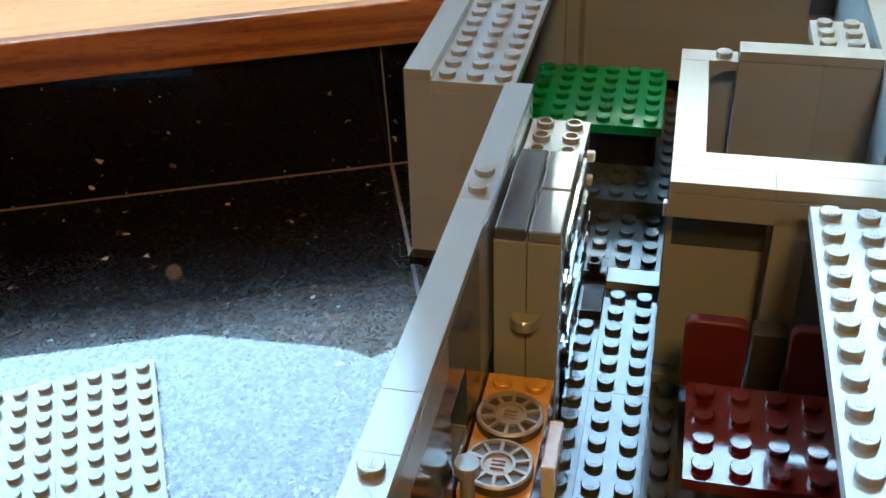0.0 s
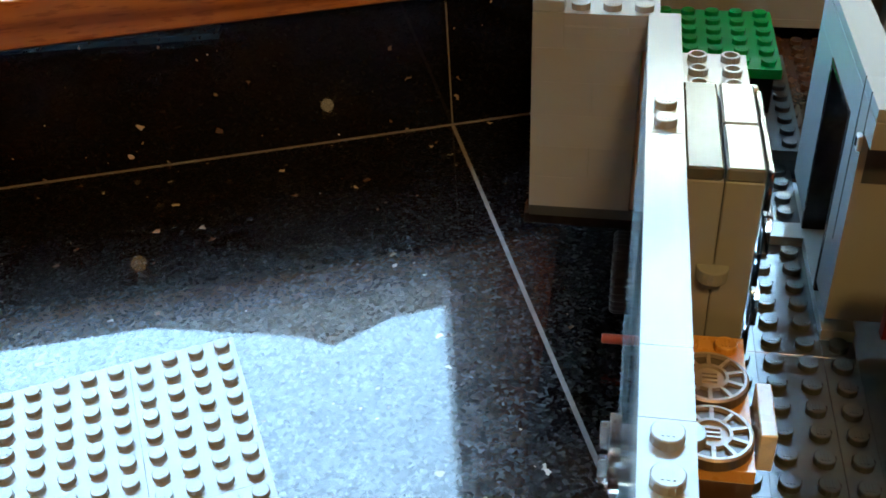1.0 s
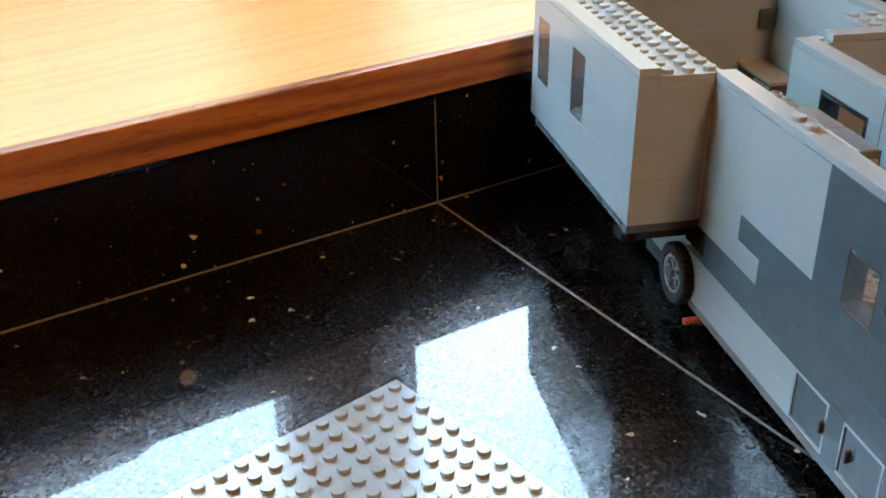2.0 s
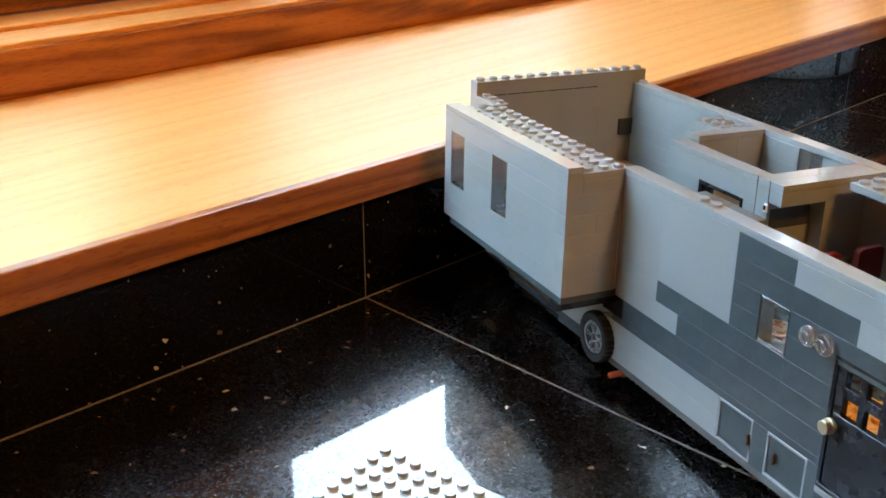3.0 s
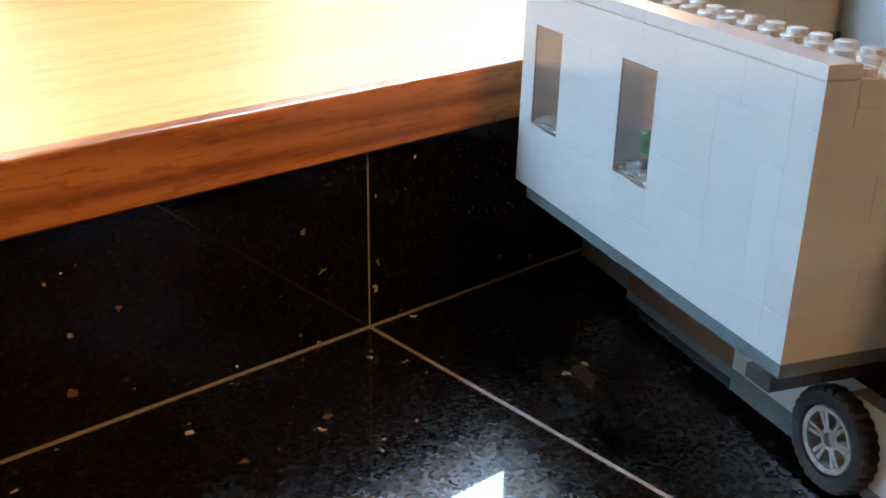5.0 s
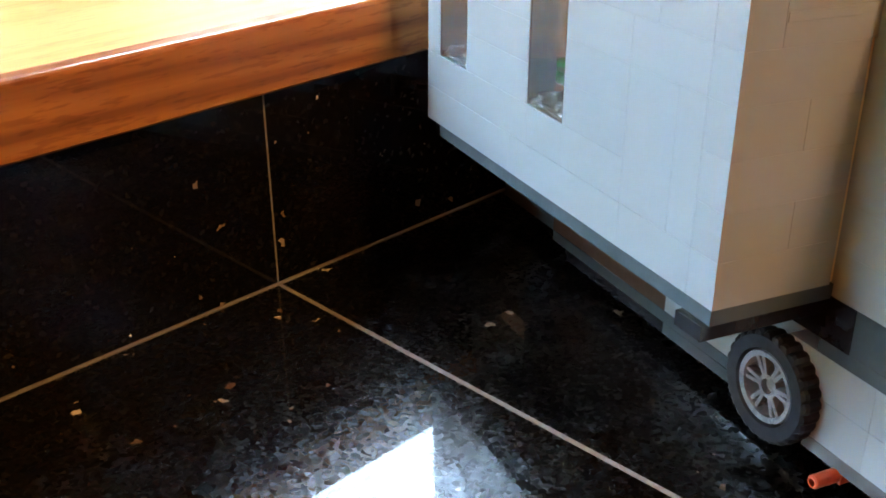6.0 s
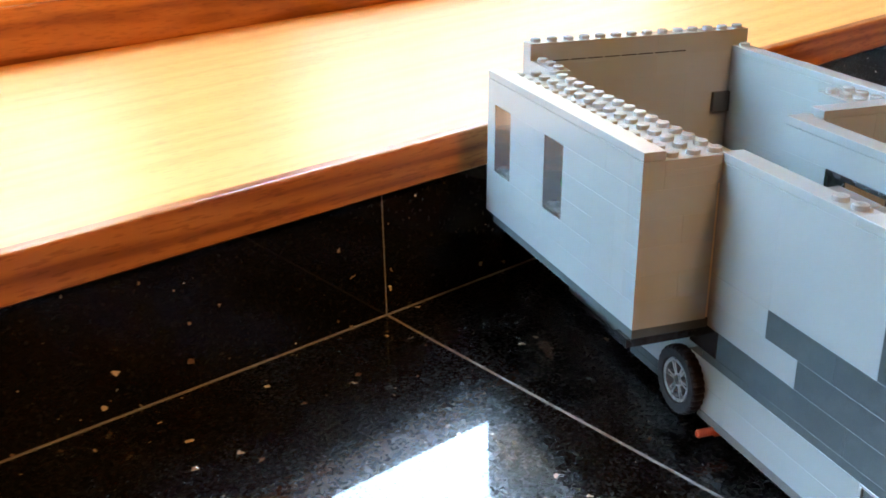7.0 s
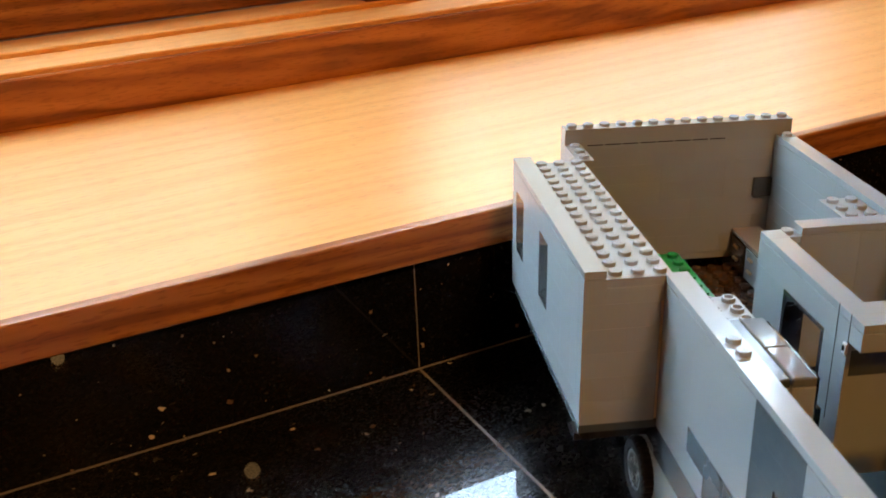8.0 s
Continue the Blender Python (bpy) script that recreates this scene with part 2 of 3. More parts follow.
# ---- mesh helpers ----
def box(bm, x0, x1, y0, y1, z0, z1, c=0.0):
    """A box with chamfered edges."""
    if c <= 0:
        v = [bm.verts.new((x, y, z)) for x in (x0, x1) for y in (y0, y1) for z in (z0, z1)]
        for q in ((0, 1, 3, 2), (4, 6, 7, 5), (0, 4, 5, 1), (2, 3, 7, 6), (0, 2, 6, 4), (1, 5, 7, 3)):
            bm.faces.new([v[i] for i in q])
        return
    lo, hi = (x0, y0, z0), (x1, y1, z1)
    vs = {}
    for s in ((i, j, k) for i in (0, 1) for j in (0, 1) for k in (0, 1)):
        for ax in range(3):
            p = []
            for a in range(3):
                edge = hi[a] if s[a] else lo[a]
                p.append(edge if a == ax else edge + (-c if s[a] else c))
            vs[s, ax] = bm.verts.new(p)
    def f(keys):
        bm.faces.new([vs[k] for k in keys])
    for ax in range(3):
        a, b = (ax + 1) % 3, (ax + 2) % 3
        for side in (0, 1):
            loop = []
            for i, j in ((0, 0), (1, 0), (1, 1), (0, 1)):
                s = [0, 0, 0]
                s[ax], s[a], s[b] = side, i, j
                loop.append((tuple(s), ax))
            f(loop if side else loop[::-1])
    for ax in range(3):
        a, b = (ax + 1) % 3, (ax + 2) % 3
        for i in (0, 1):
            for j in (0, 1):
                s0, s1 = [0, 0, 0], [0, 0, 0]
                s0[a] = s1[a] = i
                s0[b] = s1[b] = j
                s1[ax] = 1
                s0, s1 = tuple(s0), tuple(s1)
                f([(s0, a), (s1, a), (s1, b), (s0, b)])
    for s in ((i, j, k) for i in (0, 1) for j in (0, 1) for k in (0, 1)):
        f([(s, 0), (s, 1), (s, 2)])


def lathe(bm, profile, m=Matrix(), seg=16, cap=True, base=True):
    """Spins a profile of (radius, height) about the local z."""
    rows = []
    for r, h in profile:
        rows.append([bm.verts.new(m @ Vector((r * math.cos(2 * math.pi * i / seg), r * math.sin(2 * math.pi * i / seg), h))) for i in range(seg)])
    for a, b in zip(rows, rows[1:]):
        for i in range(seg):
            j = (i + 1) % seg
            bm.faces.new((a[i], a[j], b[j], b[i]))
    if cap:
        if profile[-1][0] > 1e-6:
            bm.faces.new(rows[-1])
        if base and profile[0][0] > 1e-6:
            bm.faces.new(rows[0][::-1])


def rounded_slab(bm, x0, x1, y0, y1, z0, z1, r):
    """An upright slab whose two top corners are rounded."""
    rim = [(y0, z0), (y1, z0)]
    for cy, a0 in ((y1 - r, 0), (y0 + r, 90)):
        rim += [(cy + r * math.cos(radians(a0 + 18 * i)), z1 - r + r * math.sin(radians(a0 + 18 * i))) for i in range(6)]
    ym, zm = (y0 + y1) / 2, (z0 + z1) / 2
    rings = []
    for x, k in ((x0, 0.35), (x0 + 0.35, 0.0), (x1 - 0.35, 0.0), (x1, 0.35)):
        rings.append([bm.verts.new((x, y - math.copysign(k, y - ym), z - math.copysign(k, z - zm))) for y, z in rim])
    bm.faces.new(rings[0])
    bm.faces.new(rings[-1][::-1])
    for p, q in zip(rings, rings[1:]):
        for i in range(len(rim)):
            j = (i + 1) % len(rim)
            bm.faces.new((p[i], p[j], q[j], q[i]))


def stud(bm, x, y, z, hollow=False):
    if hollow:
        prof = [(2.4, 0), (2.4, 1.55), (2.25, 1.7), (1.65, 1.7), (1.6, 0.3), (0.01, 0.3)]
    else:
        prof = [(2.4, -0.05), (2.4, 1.5), (2.2, 1.7)]
    lathe(bm, prof, Matrix.Translation((x, y, z)), 14)
    if not hollow:
        # raised moulding mark
        for d in (-0.75, 0.0, 0.75):
            box(bm, x - 1.2, x + 1.2, y + d - 0.17, y + d + 0.17, z + 1.65, z + 1.83)


def finish(bm, name, mat, smooth=False):
    bmesh.ops.recalc_face_normals(bm, faces=bm.faces)
    me = bpy.data.meshes.new(name)
    bm.to_mesh(me)
    bm.free()
    me.materials.append(mat)
    if smooth:
        me.shade_smooth()
    return me


def spot_of(ob):
    """Where a part stands inside its thing."""
    return ob.matrix_basis if ob.parent is not None else Matrix()


def part(name, bm, mat, parent=None, label="", place=None, smooth=False):
    ob = new(name, finish(bm, name, mat, smooth))
    if parent is not None:
        ob.parent = parent
        ob.matrix_parent_inverse = spot_of(parent).inverted()
    if place is not None:
        ob.matrix_basis = place
    if label:
        ob["label"] = label
    return ob


SCALE = Matrix.Diagonal((MM, MM, MM, 1))
PIECES = {}


def piece_mesh(nx, ny, h, mat, studs=False, hollow=False, groove=False):
    """A toy brick of nx by ny studs, h plates high, its corner at the origin (metres)."""
    key = (nx, ny, h, mat.name, studs, hollow, groove)
    if key not in PIECES:
        bm = bmesh.new()
        foot = 0.34 if groove else 0.01
        box(bm, 0.025, 8 * nx - 0.025, 0.025, 8 * ny - 0.025, foot, 3.2 * h - 0.01, 0.09 if groove else 0.045)
        if groove:
            box(bm, 0.4, 8 * nx - 0.4, 0.4, 8 * ny - 0.4, 0.01, foot + 0.1)
        if studs:
            for i in range(int(nx)):
                for j in range(int(ny)):
                    stud(bm, 8 * i + 4, 8 * j + 4, 3.2 * h - 0.03, hollow)
        bm.transform(SCALE)
        PIECES[key] = finish(bm, "piece", mat)
    return PIECES[key]


def piece(name, x, y, z, nx, ny, h, mat, parent, studs=False, hollow=False, label=""):
    ob = new(name, piece_mesh(nx, ny, h, mat, studs, hollow, name == "tile"))
    ob.parent = parent
    ob.matrix_parent_inverse = spot_of(parent).inverted()
    ob.matrix_basis = pose(x * MM, y * MM, z * MM)
    if label:
        ob["label"] = label
    return ob


def run(name, x, y, z, n, h, mat, parent, along="x", studs=False, lengths=(6, 8, 8, 4)):
    """A course of one-stud bricks or tiles of mixed lengths."""
    at = 0
    while at < n:
        k = min(random.choice(lengths), n - at)
        if n - at - k == 1 and k < 8:
            k += 1
        if along == "x":
            piece(name, x + 8 * at, y, z, k, 1, h, mat, parent, studs)
        else:
            piece(name, x, y + 8 * at, z, 1, k, h, mat, parent, studs)
        at += k


def solid(name, x0, x1, y0, y1, z0, z1, mat, parent=None, c=0.2, label="", place=None):
    bm = bmesh.new()
    box(bm, x0, x1, y0, y1, z0, z1, c)
    bm.transform(SCALE)
    return part(name, bm, mat, parent, label, place)


def room_box(name, a0, a1, b0, b1, z0, z1, mat, parent=None, c=0.0):
    """A box in the room's own axes, in millimetres."""
    return solid(name, a0, a1, b0, b1, z0, z1, mat, parent, c, "", ROOM if parent is None else None)


# ---- the kitchen: counter, upstand, sill, window wall ----
counter = tagged(room_box("counter", 0, 640, -1600, 2000, -40, -0.12, GROUT), "grouted bed under the black granite counter tiles", "counter", kind="structure")
back = tagged(room_box("wall_upstand", -30, -0.12, -1600, 2000, -40, 57.8, GROUT), "wall behind the black granite upstand tiles", "wall", kind="structure")
for b0, b1 in ((-1600, -1131), (-1129.6, -565.8), (-564.2, -0.8), (0.8, 564.2), (565.8, 1129.6), (1131.2, 2000)):
    room_box("granite_tile", 1.0, 640, b0, b1, -12, 0, GRANITE, counter)
    room_box("granite_tile", -12, 0, b0 - 0.45, b1 + 0.45, 0.6, 58.0, GRANITE_FINE, back)

sill = tagged(room_box("window_sill", -272, -1.0, -1600, 2000, 58.1, 76.58, OAK_LIT), "varnished oak window sill board with rounded front edge", "window sill", kind="structure")

bm = bmesh.new()
prof = [(-1, 58.0), (4.2, 58.0), (5, 58.8), (5, 75.1), (4.8, 75.9), (4.3, 76.4), (3.5, 76.6), (-1, 76.6)]
ends = [[bm.verts.new((a, b, z)) for a, z in prof] for b in (-1600, 2000)]
bm.faces.new(ends[0])
bm.faces.new(ends[1][::-1])
for i in range(len(prof)):
    k = (i + 1) % len(prof)
    bm.faces.new((ends[0][i], ends[1][i], ends[1][k], ends[0][k]))
bm.transform(SCALE)
# shade on the front face is put into the lipping's darker colour
part("sill_edge", bm, OAK_SHADE, sill, "oak lipping in the shaded tone of the sill's wood")

wall_window = tagged(new("wall_window"), "cream painted wall round the kitchen window", "wall", kind="structure")
wall_window.matrix_basis = ROOM
for nm, q in (("wall_below", (-420, -30, -1600, 2000, -900, 58)), ("wall_above", (-420, -270, -1600, 2000, 1400, 1650)),
              ("wall_side", (-420, -270, -1600, -1150, 76.8, 1400)), ("wall_side", (-420, -270, 1350, 2000, 76.8, 1400))):
    room_box(nm, *q, PAINT, wall_window)

window = tagged(new("window_1"), "varnished oak casement window with clear panes", "window", kind="structure")
window.matrix_basis = ROOM
room_box("window_frame", -266, -262, -1150, 1350, 76.6, 108.0, OAK_FRAME, window, 0.9)
# ledge boards take the lit tone of the same oak
room_box("window_frame", -306, -266.2, -1150, 1350, 76.6, 111.3, OAK_LIT, window, 0.9)
room_box("window_frame", -344.8, -306.2, -1150, 1350, 76.6, 114.6, OAK_LIT, window, 0.9)
room_box("window_frame", -420, -345, -1150, 1350, 76.6, 112.0, OAK_SHADE, window, 0.5)
room_box("window_frame", -420, -270, -1150, 1350, 1352, 1400, OAK_SHADE, window, 1.0)
room_box("mullion", -420, -308, 117, 162, 114.7, 1351.8, OAK_SHADE, window, 2.0)
room_box("mullion", -420, -308, 690, 1110, 114.7, 1351.8, OAK_SHADE, window, 2.0)
for s0, s1, st0, st1 in ((-1150, 116.8, 64, 68), (162.2, 689.8, 8, 20), (1110.2, 1350, 60, 40)):
    room_box("sash", -394, -345.2, s0, s1, 114.8, 172, OAK_SHADE, window, 2.0)
    room_box("sash", -394, -345.2, s0, s1, 1290, 1351, OAK_SHADE, window, 2.0)
    room_box("sash", -394, -345.2, s0, s0 + st0, 172.2, 1289.8, OAK_SHADE, window, 2.0)
    room_box("sash", -394, -345.2, s1 - st1, s1, 172.2, 1289.8, OAK_SHADE, window, 2.0)
    pane = room_box("pane", -372, -368, s0 + st0 + 0.2, s1 - st1 - 0.2, 172.2, 1289.8, GLASS, window)
    pane.visible_shadow = False

# ---- the rest of the room ----
for nm, q, mt in (("floor", (-420, 4200, -1700, 2100, -960, -900), FLOOR_MAT), ("wall_back", (4200, 4260, -1700, 2100, -960, 1700), PAINT),
                  ("wall_left", (-420, 4260, -1760, -1600, -960, 1700), PAINT), ("wall_right", (-420, 4260, 2000, 2160, -960, 1700), BROWN_PAINT),
                  ("ceiling", (-420, 4260, -1760, 2160, 1650, 1710), CEILING_PAINT)):
    tagged(room_box(nm, *q, mt), "plain painted kitchen " + nm.split("_")[0], nm.split("_")[0], kind="structure")
base = tagged(room_box("base_cabinet", 20, 600, -1580, 1980, -900, -41, OAK_SHADE), "oak base cabinet under the granite counter", "cabinet")


def downlight(a, b, r, mat):
    e = tagged(new("ceiling_light"), "round warm ceiling spotlight in a chrome reflector", "ceiling light", "ceiling spotlights")
    e.matrix_basis = ROOM @ pose(a * MM, b * MM, 1.65)
    bm = bmesh.new()
    lathe(bm, [(0.124, -0.040), (0.127, -0.041), (0.128, -0.039), (0.080, -0.002), (0.080, 0.0)], seg=28, cap=False)
    lathe(bm, [(0.124, -0.040), (0.075, -0.008), (0.001, -0.006)], seg=28, cap=False)
    part("reflector", bm, REFLECTOR, e)
    bm = bmesh.new()
    bmesh.ops.create_uvsphere(bm, u_segments=16, v_segments=10, radius=r, matrix=Matrix.Translation((0, 0, -0.032)))
    part("bulb", bm, mat, e)
    return e


for a, b in ((2230, 478), (2381, -574), (3255, 88)):
    downlight(a, b, 0.024, LAMP_DIM)

# unseen lamp added under the ceiling for soft, warm fill light
bowl = tagged(new("fill_lamp"), "added unseen round frosted warm fill lamp with a metal rim", "ceiling lamp")
bowl.matrix_basis = ROOM @ pose(1.5, -0.1, 1.65)
bm = bmesh.new()
lathe(bm, [(0.01, -0.075), (0.08, -0.07), (0.14, -0.052), (0.18, -0.02)], seg=40, cap=False)
part("diffuser", bm, FILL_GLOW, bowl, smooth=True)
bm = bmesh.new()
lathe(bm, [(0.175, -0.022), (0.19, -0.024), (0.195, -0.018), (0.195, 0.0)], seg=40, cap=False)
part("rim", bm, CHROME, bowl)

# ---- outside ----
lawn = bmesh.new()
box(lawn, -300, 300, -300, 300, -1.6, -1.5)
tagged(part("ground", lawn, LAWN, None, "", ROOM), "mown green lawn outside the window", "ground", kind="structure")
house = tagged(new("house"), "dark brick neighbour house with an added pale block", "house")
house.matrix_basis = ROOM
bm = bmesh.new()
box(bm, -14, -7.9, -14, 22, -1.5, 4.0)
box(bm, -14, -7.9, -14, 2.1, 4.01, 5.3)
box(bm, -14, -7.9, 5.21, 22, 4.01, 5.28)
part("wall", bm, HOUSE_BRICK, house)
# unseen pale block, added to brighten what the toy's tiles reflect
bm = bmesh.new()
box(bm, -14, -7.9, 2.11, 5.2, 4.01, 5.28)
part("pale_block", bm, PALE_FACE, house, "added pale block that brightens reflections in the toy's tiles")
bm = bmesh.new()
eave = [(-14.3, 5.3), (22.3, 5.3), (22.3, 5.5), (2.7, 5.5), (1.9, 5.9), (1.4, 6.13), (0.6, 6.2), (0.04, 6.42), (-0.26, 6.24), (-1.75, 5.81), (-2.2, 5.76), (-14.3, 5.72)]
front = [bm.verts.new((-7.7, y, z)) for y, z in eave]
behind = [bm.verts.new((-14.3, y, z)) for y, z in eave]
bm.faces.new(front)
bm.faces.new(behind[::-1])
for i in range(len(eave)):
    k = (i + 1) % len(eave)
    bm.faces.new((front[i], behind[i], behind[k], front[k]))
part("roof", bm, ROOF_TILE, house)

# ---- pale tub on the counter, seen in the polished upstand ----
tub = tagged(new("storage_tub"), "pale blue-grey round plastic storage tub standing on the granite counter", "storage tub")
tub.matrix_basis = ROOM @ pose(0.133, 0.692, 0)
bm = bmesh.new()
lathe(bm, [(0.066, 0.0), (0.071, 0.001), (0.074, 0.005), (0.078, 0.112), (0.080, 0.114), (0.080, 0.118)], seg=48)
part("tub_body", bm, TUB, tub, "pale blue-grey round plastic body", smooth=False)
bm = bmesh.new()
lathe(bm, [(0.082, 0.108), (0.083, 0.109), (0.083, 0.122), (0.079, 0.125), (0.01, 0.126)], seg=48)
part("lid", bm, TUB, tub, "flat lid")
bm = bmesh.new()
box(bm, -0.0785, -0.0745, -0.0008, 0.0008, 0.004, 0.108)
part("seam", bm, BLACK, tub, "dark moulding seam", place=pose(0, 0, 0, 0, 0, 18))

# ---- the toy camper ----
camper = tagged(new("toy_camper"), "grey toy brick camper trailer without roof, standing on the counter", "toy camper")
# it leans a little to its far rear corner
camper.matrix_basis = pose(0.128, 0, 0.030, -1.4) @ pose(0, 0, 0, 0, -1.05) @ pose(-0.128, 0, -0.030)
GX = 126.8                        # stud lines of the side wall
TOP = 101.4                       # top of the brick courses


def gx(n):
    return GX + 8 * n


def row(k):
    """Bottom of the k-th course from the top."""
    return TOP - 9.6 * k


side = piece("side_wall", gx(0), -3, 8.6, 10, 1, 1, UNDER, camper, label="light and dark grey brick side wall with door, hatches and window")
FRONT = 32
runs = []
# (course, first stud, last stud, colour)
piece("panel", gx(0), -3, row(4), 4, 1, 12, GREY, side)
piece("panel", gx(4), -3, row(4), 6, 1, 12, GREY, side)
runs += [(5, 0, 4, GREY), (5, 4, 17, DARK), (6, 0, 6, GREY), (6, 6, 17, DARK), (7, 1, 17, DARK)]
runs += [(1, 10, 14, DARK), (1, 14, FRONT, GREY), (2, 10, 18, DARK), (2, 18, FRONT, GREY)]
runs += [(3, 10, 12, DARK), (3, 14, 21, DARK), (3, 21, FRONT, GREY), (4, 10, 12, DARK), (4, 14, 17, DARK), (4, 21, FRONT, GREY)]
runs += [(5, 21, FRONT, GREY), (6, 21, FRONT, GREY), (7, 21, FRONT, GREY)]
for k, n0, n1, mt in runs:
    run("brick", gx(n0), -3, row(k), n1 - n0, 3, mt, side)
run("plate", gx(0), -3, 31.0, 17, 1, DARK, side)
run("plate", gx(21), -3, 31.0, FRONT - 21, 1, GREY, side)
for z in (21.4, 11.8):
    run("brick", gx(2), -3, z, 8, 3, GREY, side)
    run("brick", gx(21), -3, z, FRONT - 21, 3, GREY, side)
    solid("brick", 227.65, 235.75, -2.98, 4.98, z + 0.01, z + 9.59, DARK, side, 0.045)
solid("brick", 257.45, 262.75, -2.98, 4.98, 11.81, 30.99, DARK, side, 0.045)
solid("brick", 262.85, 294.75, -2.98, 4.98, 11.81, 21.0, DARK, side, 0.045)
# light grey lip stands in for the edge highlight below the door
solid("plate", 262.85, 294.75, -3.3, 4.98, 21.05, 23.4, GREY, side, 0.045)
for n0, n1 in ((10, 17), (17, FRONT)):
    run("plate", gx(n0), -3, 8.6, n1 - n0, 1, UNDER, side, lengths=(8, 6))
# smooth tiles along the top, with a two-stud jumper and single studs left bare
for n0, n1, st in ((0, 6, 0), (6, 8, 1), (8, 16.5, 0), (16.5, 18.5, 0), (18.5, 20.5, 1), (20.5, 26, 0), (26, 32, 0)):
    if st:
        piece("plate", gx(n0), -3, TOP, n1 - n0, 1, 1, GREY, side, True)
    else:
        piece("tile", gx(n0), -3, TOP, n1 - n0, 1, 1, GREY, side)


def toy_window(x0, x1, z0, z1, y, parent):
    bm = bmesh.new()
    box(bm, x0 + 0.1, x1 - 0.1, y + 0.15, y + 0.95, z0 + 0.1, z1 - 0.1, 0.15)
    box(bm, x0 + 0.1, x1 - 0.1, y + 1.0, y + 5.6, z0 + 0.1, z0 + 1.6, 0.3)
    for i in range(2):
        stud(bm, x0 + 4 + 8 * i, y + 3.6, z0 + 1.5)
    bm.transform(SCALE)
    w = part("window", bm, DULL, parent, "clear plastic window block")
    w.visible_shadow = False
    return w


bm = bmesh.new()
box(bm, gx(12) + 0.1, gx(14) - 0.1, -2.95, -2.05, row(4) + 0.1, row(2) - 0.1, 0.45)
box(bm, gx(12) + 0.1, gx(14) - 0.1, -2.0, 4.8, row(4) + 0.1, row(4) + 1.5, 0.2)
box(bm, gx(12) + 0.1, gx(14) - 0.1, -2.0, 4.8, row(2) - 1.5, row(2) - 0.1, 0.2)
bm.transform(SCALE)
part("window", bm, DULL, side, "clear plastic window panel").visible_shadow = False


def hatch(x0, x1, z0, z1, knob):
    bm = bmesh.new()
    for q in ((x0, x1, z0, z0 + 1.1), (x0, x1, z1 - 1.1, z1), (x0, x0 + 1.1, z0 + 1.1, z1 - 1.1), (x1 - 1.1, x1, z0 + 1.1, z1 - 1.1)):
        box(bm, q[0] + 0.05, q[1] - 0.05, -3.0, 4.9, q[2], q[3], 0.15)
    bm.transform(SCALE)
    fr = part("hatch", bm, GREY, side, "dark grey luggage hatch in a light grey frame")
    d = solid("hatch_door", x0 + 1.3, x1 - 1.3, -2.5, 0, z0 + 1.3, z1 - 1.3, DARK, fr, 0.25)
    bm = bmesh.new()
    box(bm, knob - 0.6, knob + 0.6, -4.4, -2.5, 19.4, 24.2, 0.4)
    bm.transform(SCALE)
    part("handle", bm, BROWN, fr, "small brown bar handle")


hatch(206.8, 227.6, 11.9, 30.9, 226.2)
hatch(235.8, 257.4, 11.9, 30.9, 241.2)


def toy_door(n0, n1, z0, z1):
    x0, x1 = gx(n0), gx(n1)
    bm = bmesh.new()
    for q in ((x0, x1, z0, z0 + 1.6), (x0, x1, z1 - 1.6, z1), (x0, x0 + 1.6, z0 + 1.6, z1 - 1.6), (x1 - 1.6, x1, z0 + 1.6, z1 - 1.6)):
        box(bm, q[0] + 0.05, q[1] - 0.05, -3.0, 4.9, q[2], q[3], 0.15)
    bm.transform(SCALE)
    fr = part("door", bm, BLACK, side, "glossy black door with four panes and a round knob")
    bm = bmesh.new()
    xa, xb, za, zb = x0 + 1.8, x1 - 1.8, z0 + 1.8, z1 - 1.8
    cols = ((268.4, 275.2), (278.0, 284.8))
    rows = ((54.2, 61.6), (65.6, 71.8))
    box(bm, xa, xb, -2.4, 0.4, za, rows[0][0], 0.2)
    for q in ((xa, cols[0][0]), (cols[0][1], cols[1][0]), (cols[1][1], xb)):
        box(bm, q[0], q[1], -2.4, 0.4, rows[0][0] + 0.01, zb, 0.2)
    for q in cols:
        box(bm, q[0] + 0.01, q[1] - 0.01, -2.4, 0.4, rows[0][1], rows[1][0], 0.1)
        box(bm, q[0] + 0.01, q[1] - 0.01, -2.4, 0.4, rows[1][1], zb, 0.1)
    bm.transform(SCALE)
    part("door_leaf", bm, BLACK, fr)
    bm = bmesh.new()
    lathe(bm, [(1.6, 0), (1.6, 1.0), (2.9, 1.2), (3.0, 2.4), (2.7, 2.7), (2.1, 2.8), (2.1, 3.8), (2.6, 4.0), (2.6, 5.0), (2.3, 5.3), (0.01, 5.4)], Matrix.Translation((x0 + 3.6, -2.6, 50.0)) @ Matrix.Rotation(radians(90), 4, "X"), 18)
    bm.transform(SCALE)
    part("knob", bm, GOLD, fr, "round pearl gold knob")


toy_door(17, 21, 23.5, row(3) + 3.2)
for x in (251.3, 259.3):
    bm = bmesh.new()
    lathe(bm, [(2.4, 0), (2.4, 1.2), (3.9, 1.3), (3.95, 3.1), (3.7, 3.3), (2.5, 3.3), (2.4, 4.7), (2.1, 4.9), (1.6, 4.9), (1.5, 3.6), (0.01, 3.6)], Matrix.Translation((x, -3.0, 78.0)) @ Matrix.Rotation(radians(90), 4, "X"), 20)
    bm.transform(SCALE)
    part("lamp", bm, LENS, side, "clear round lamp stud")

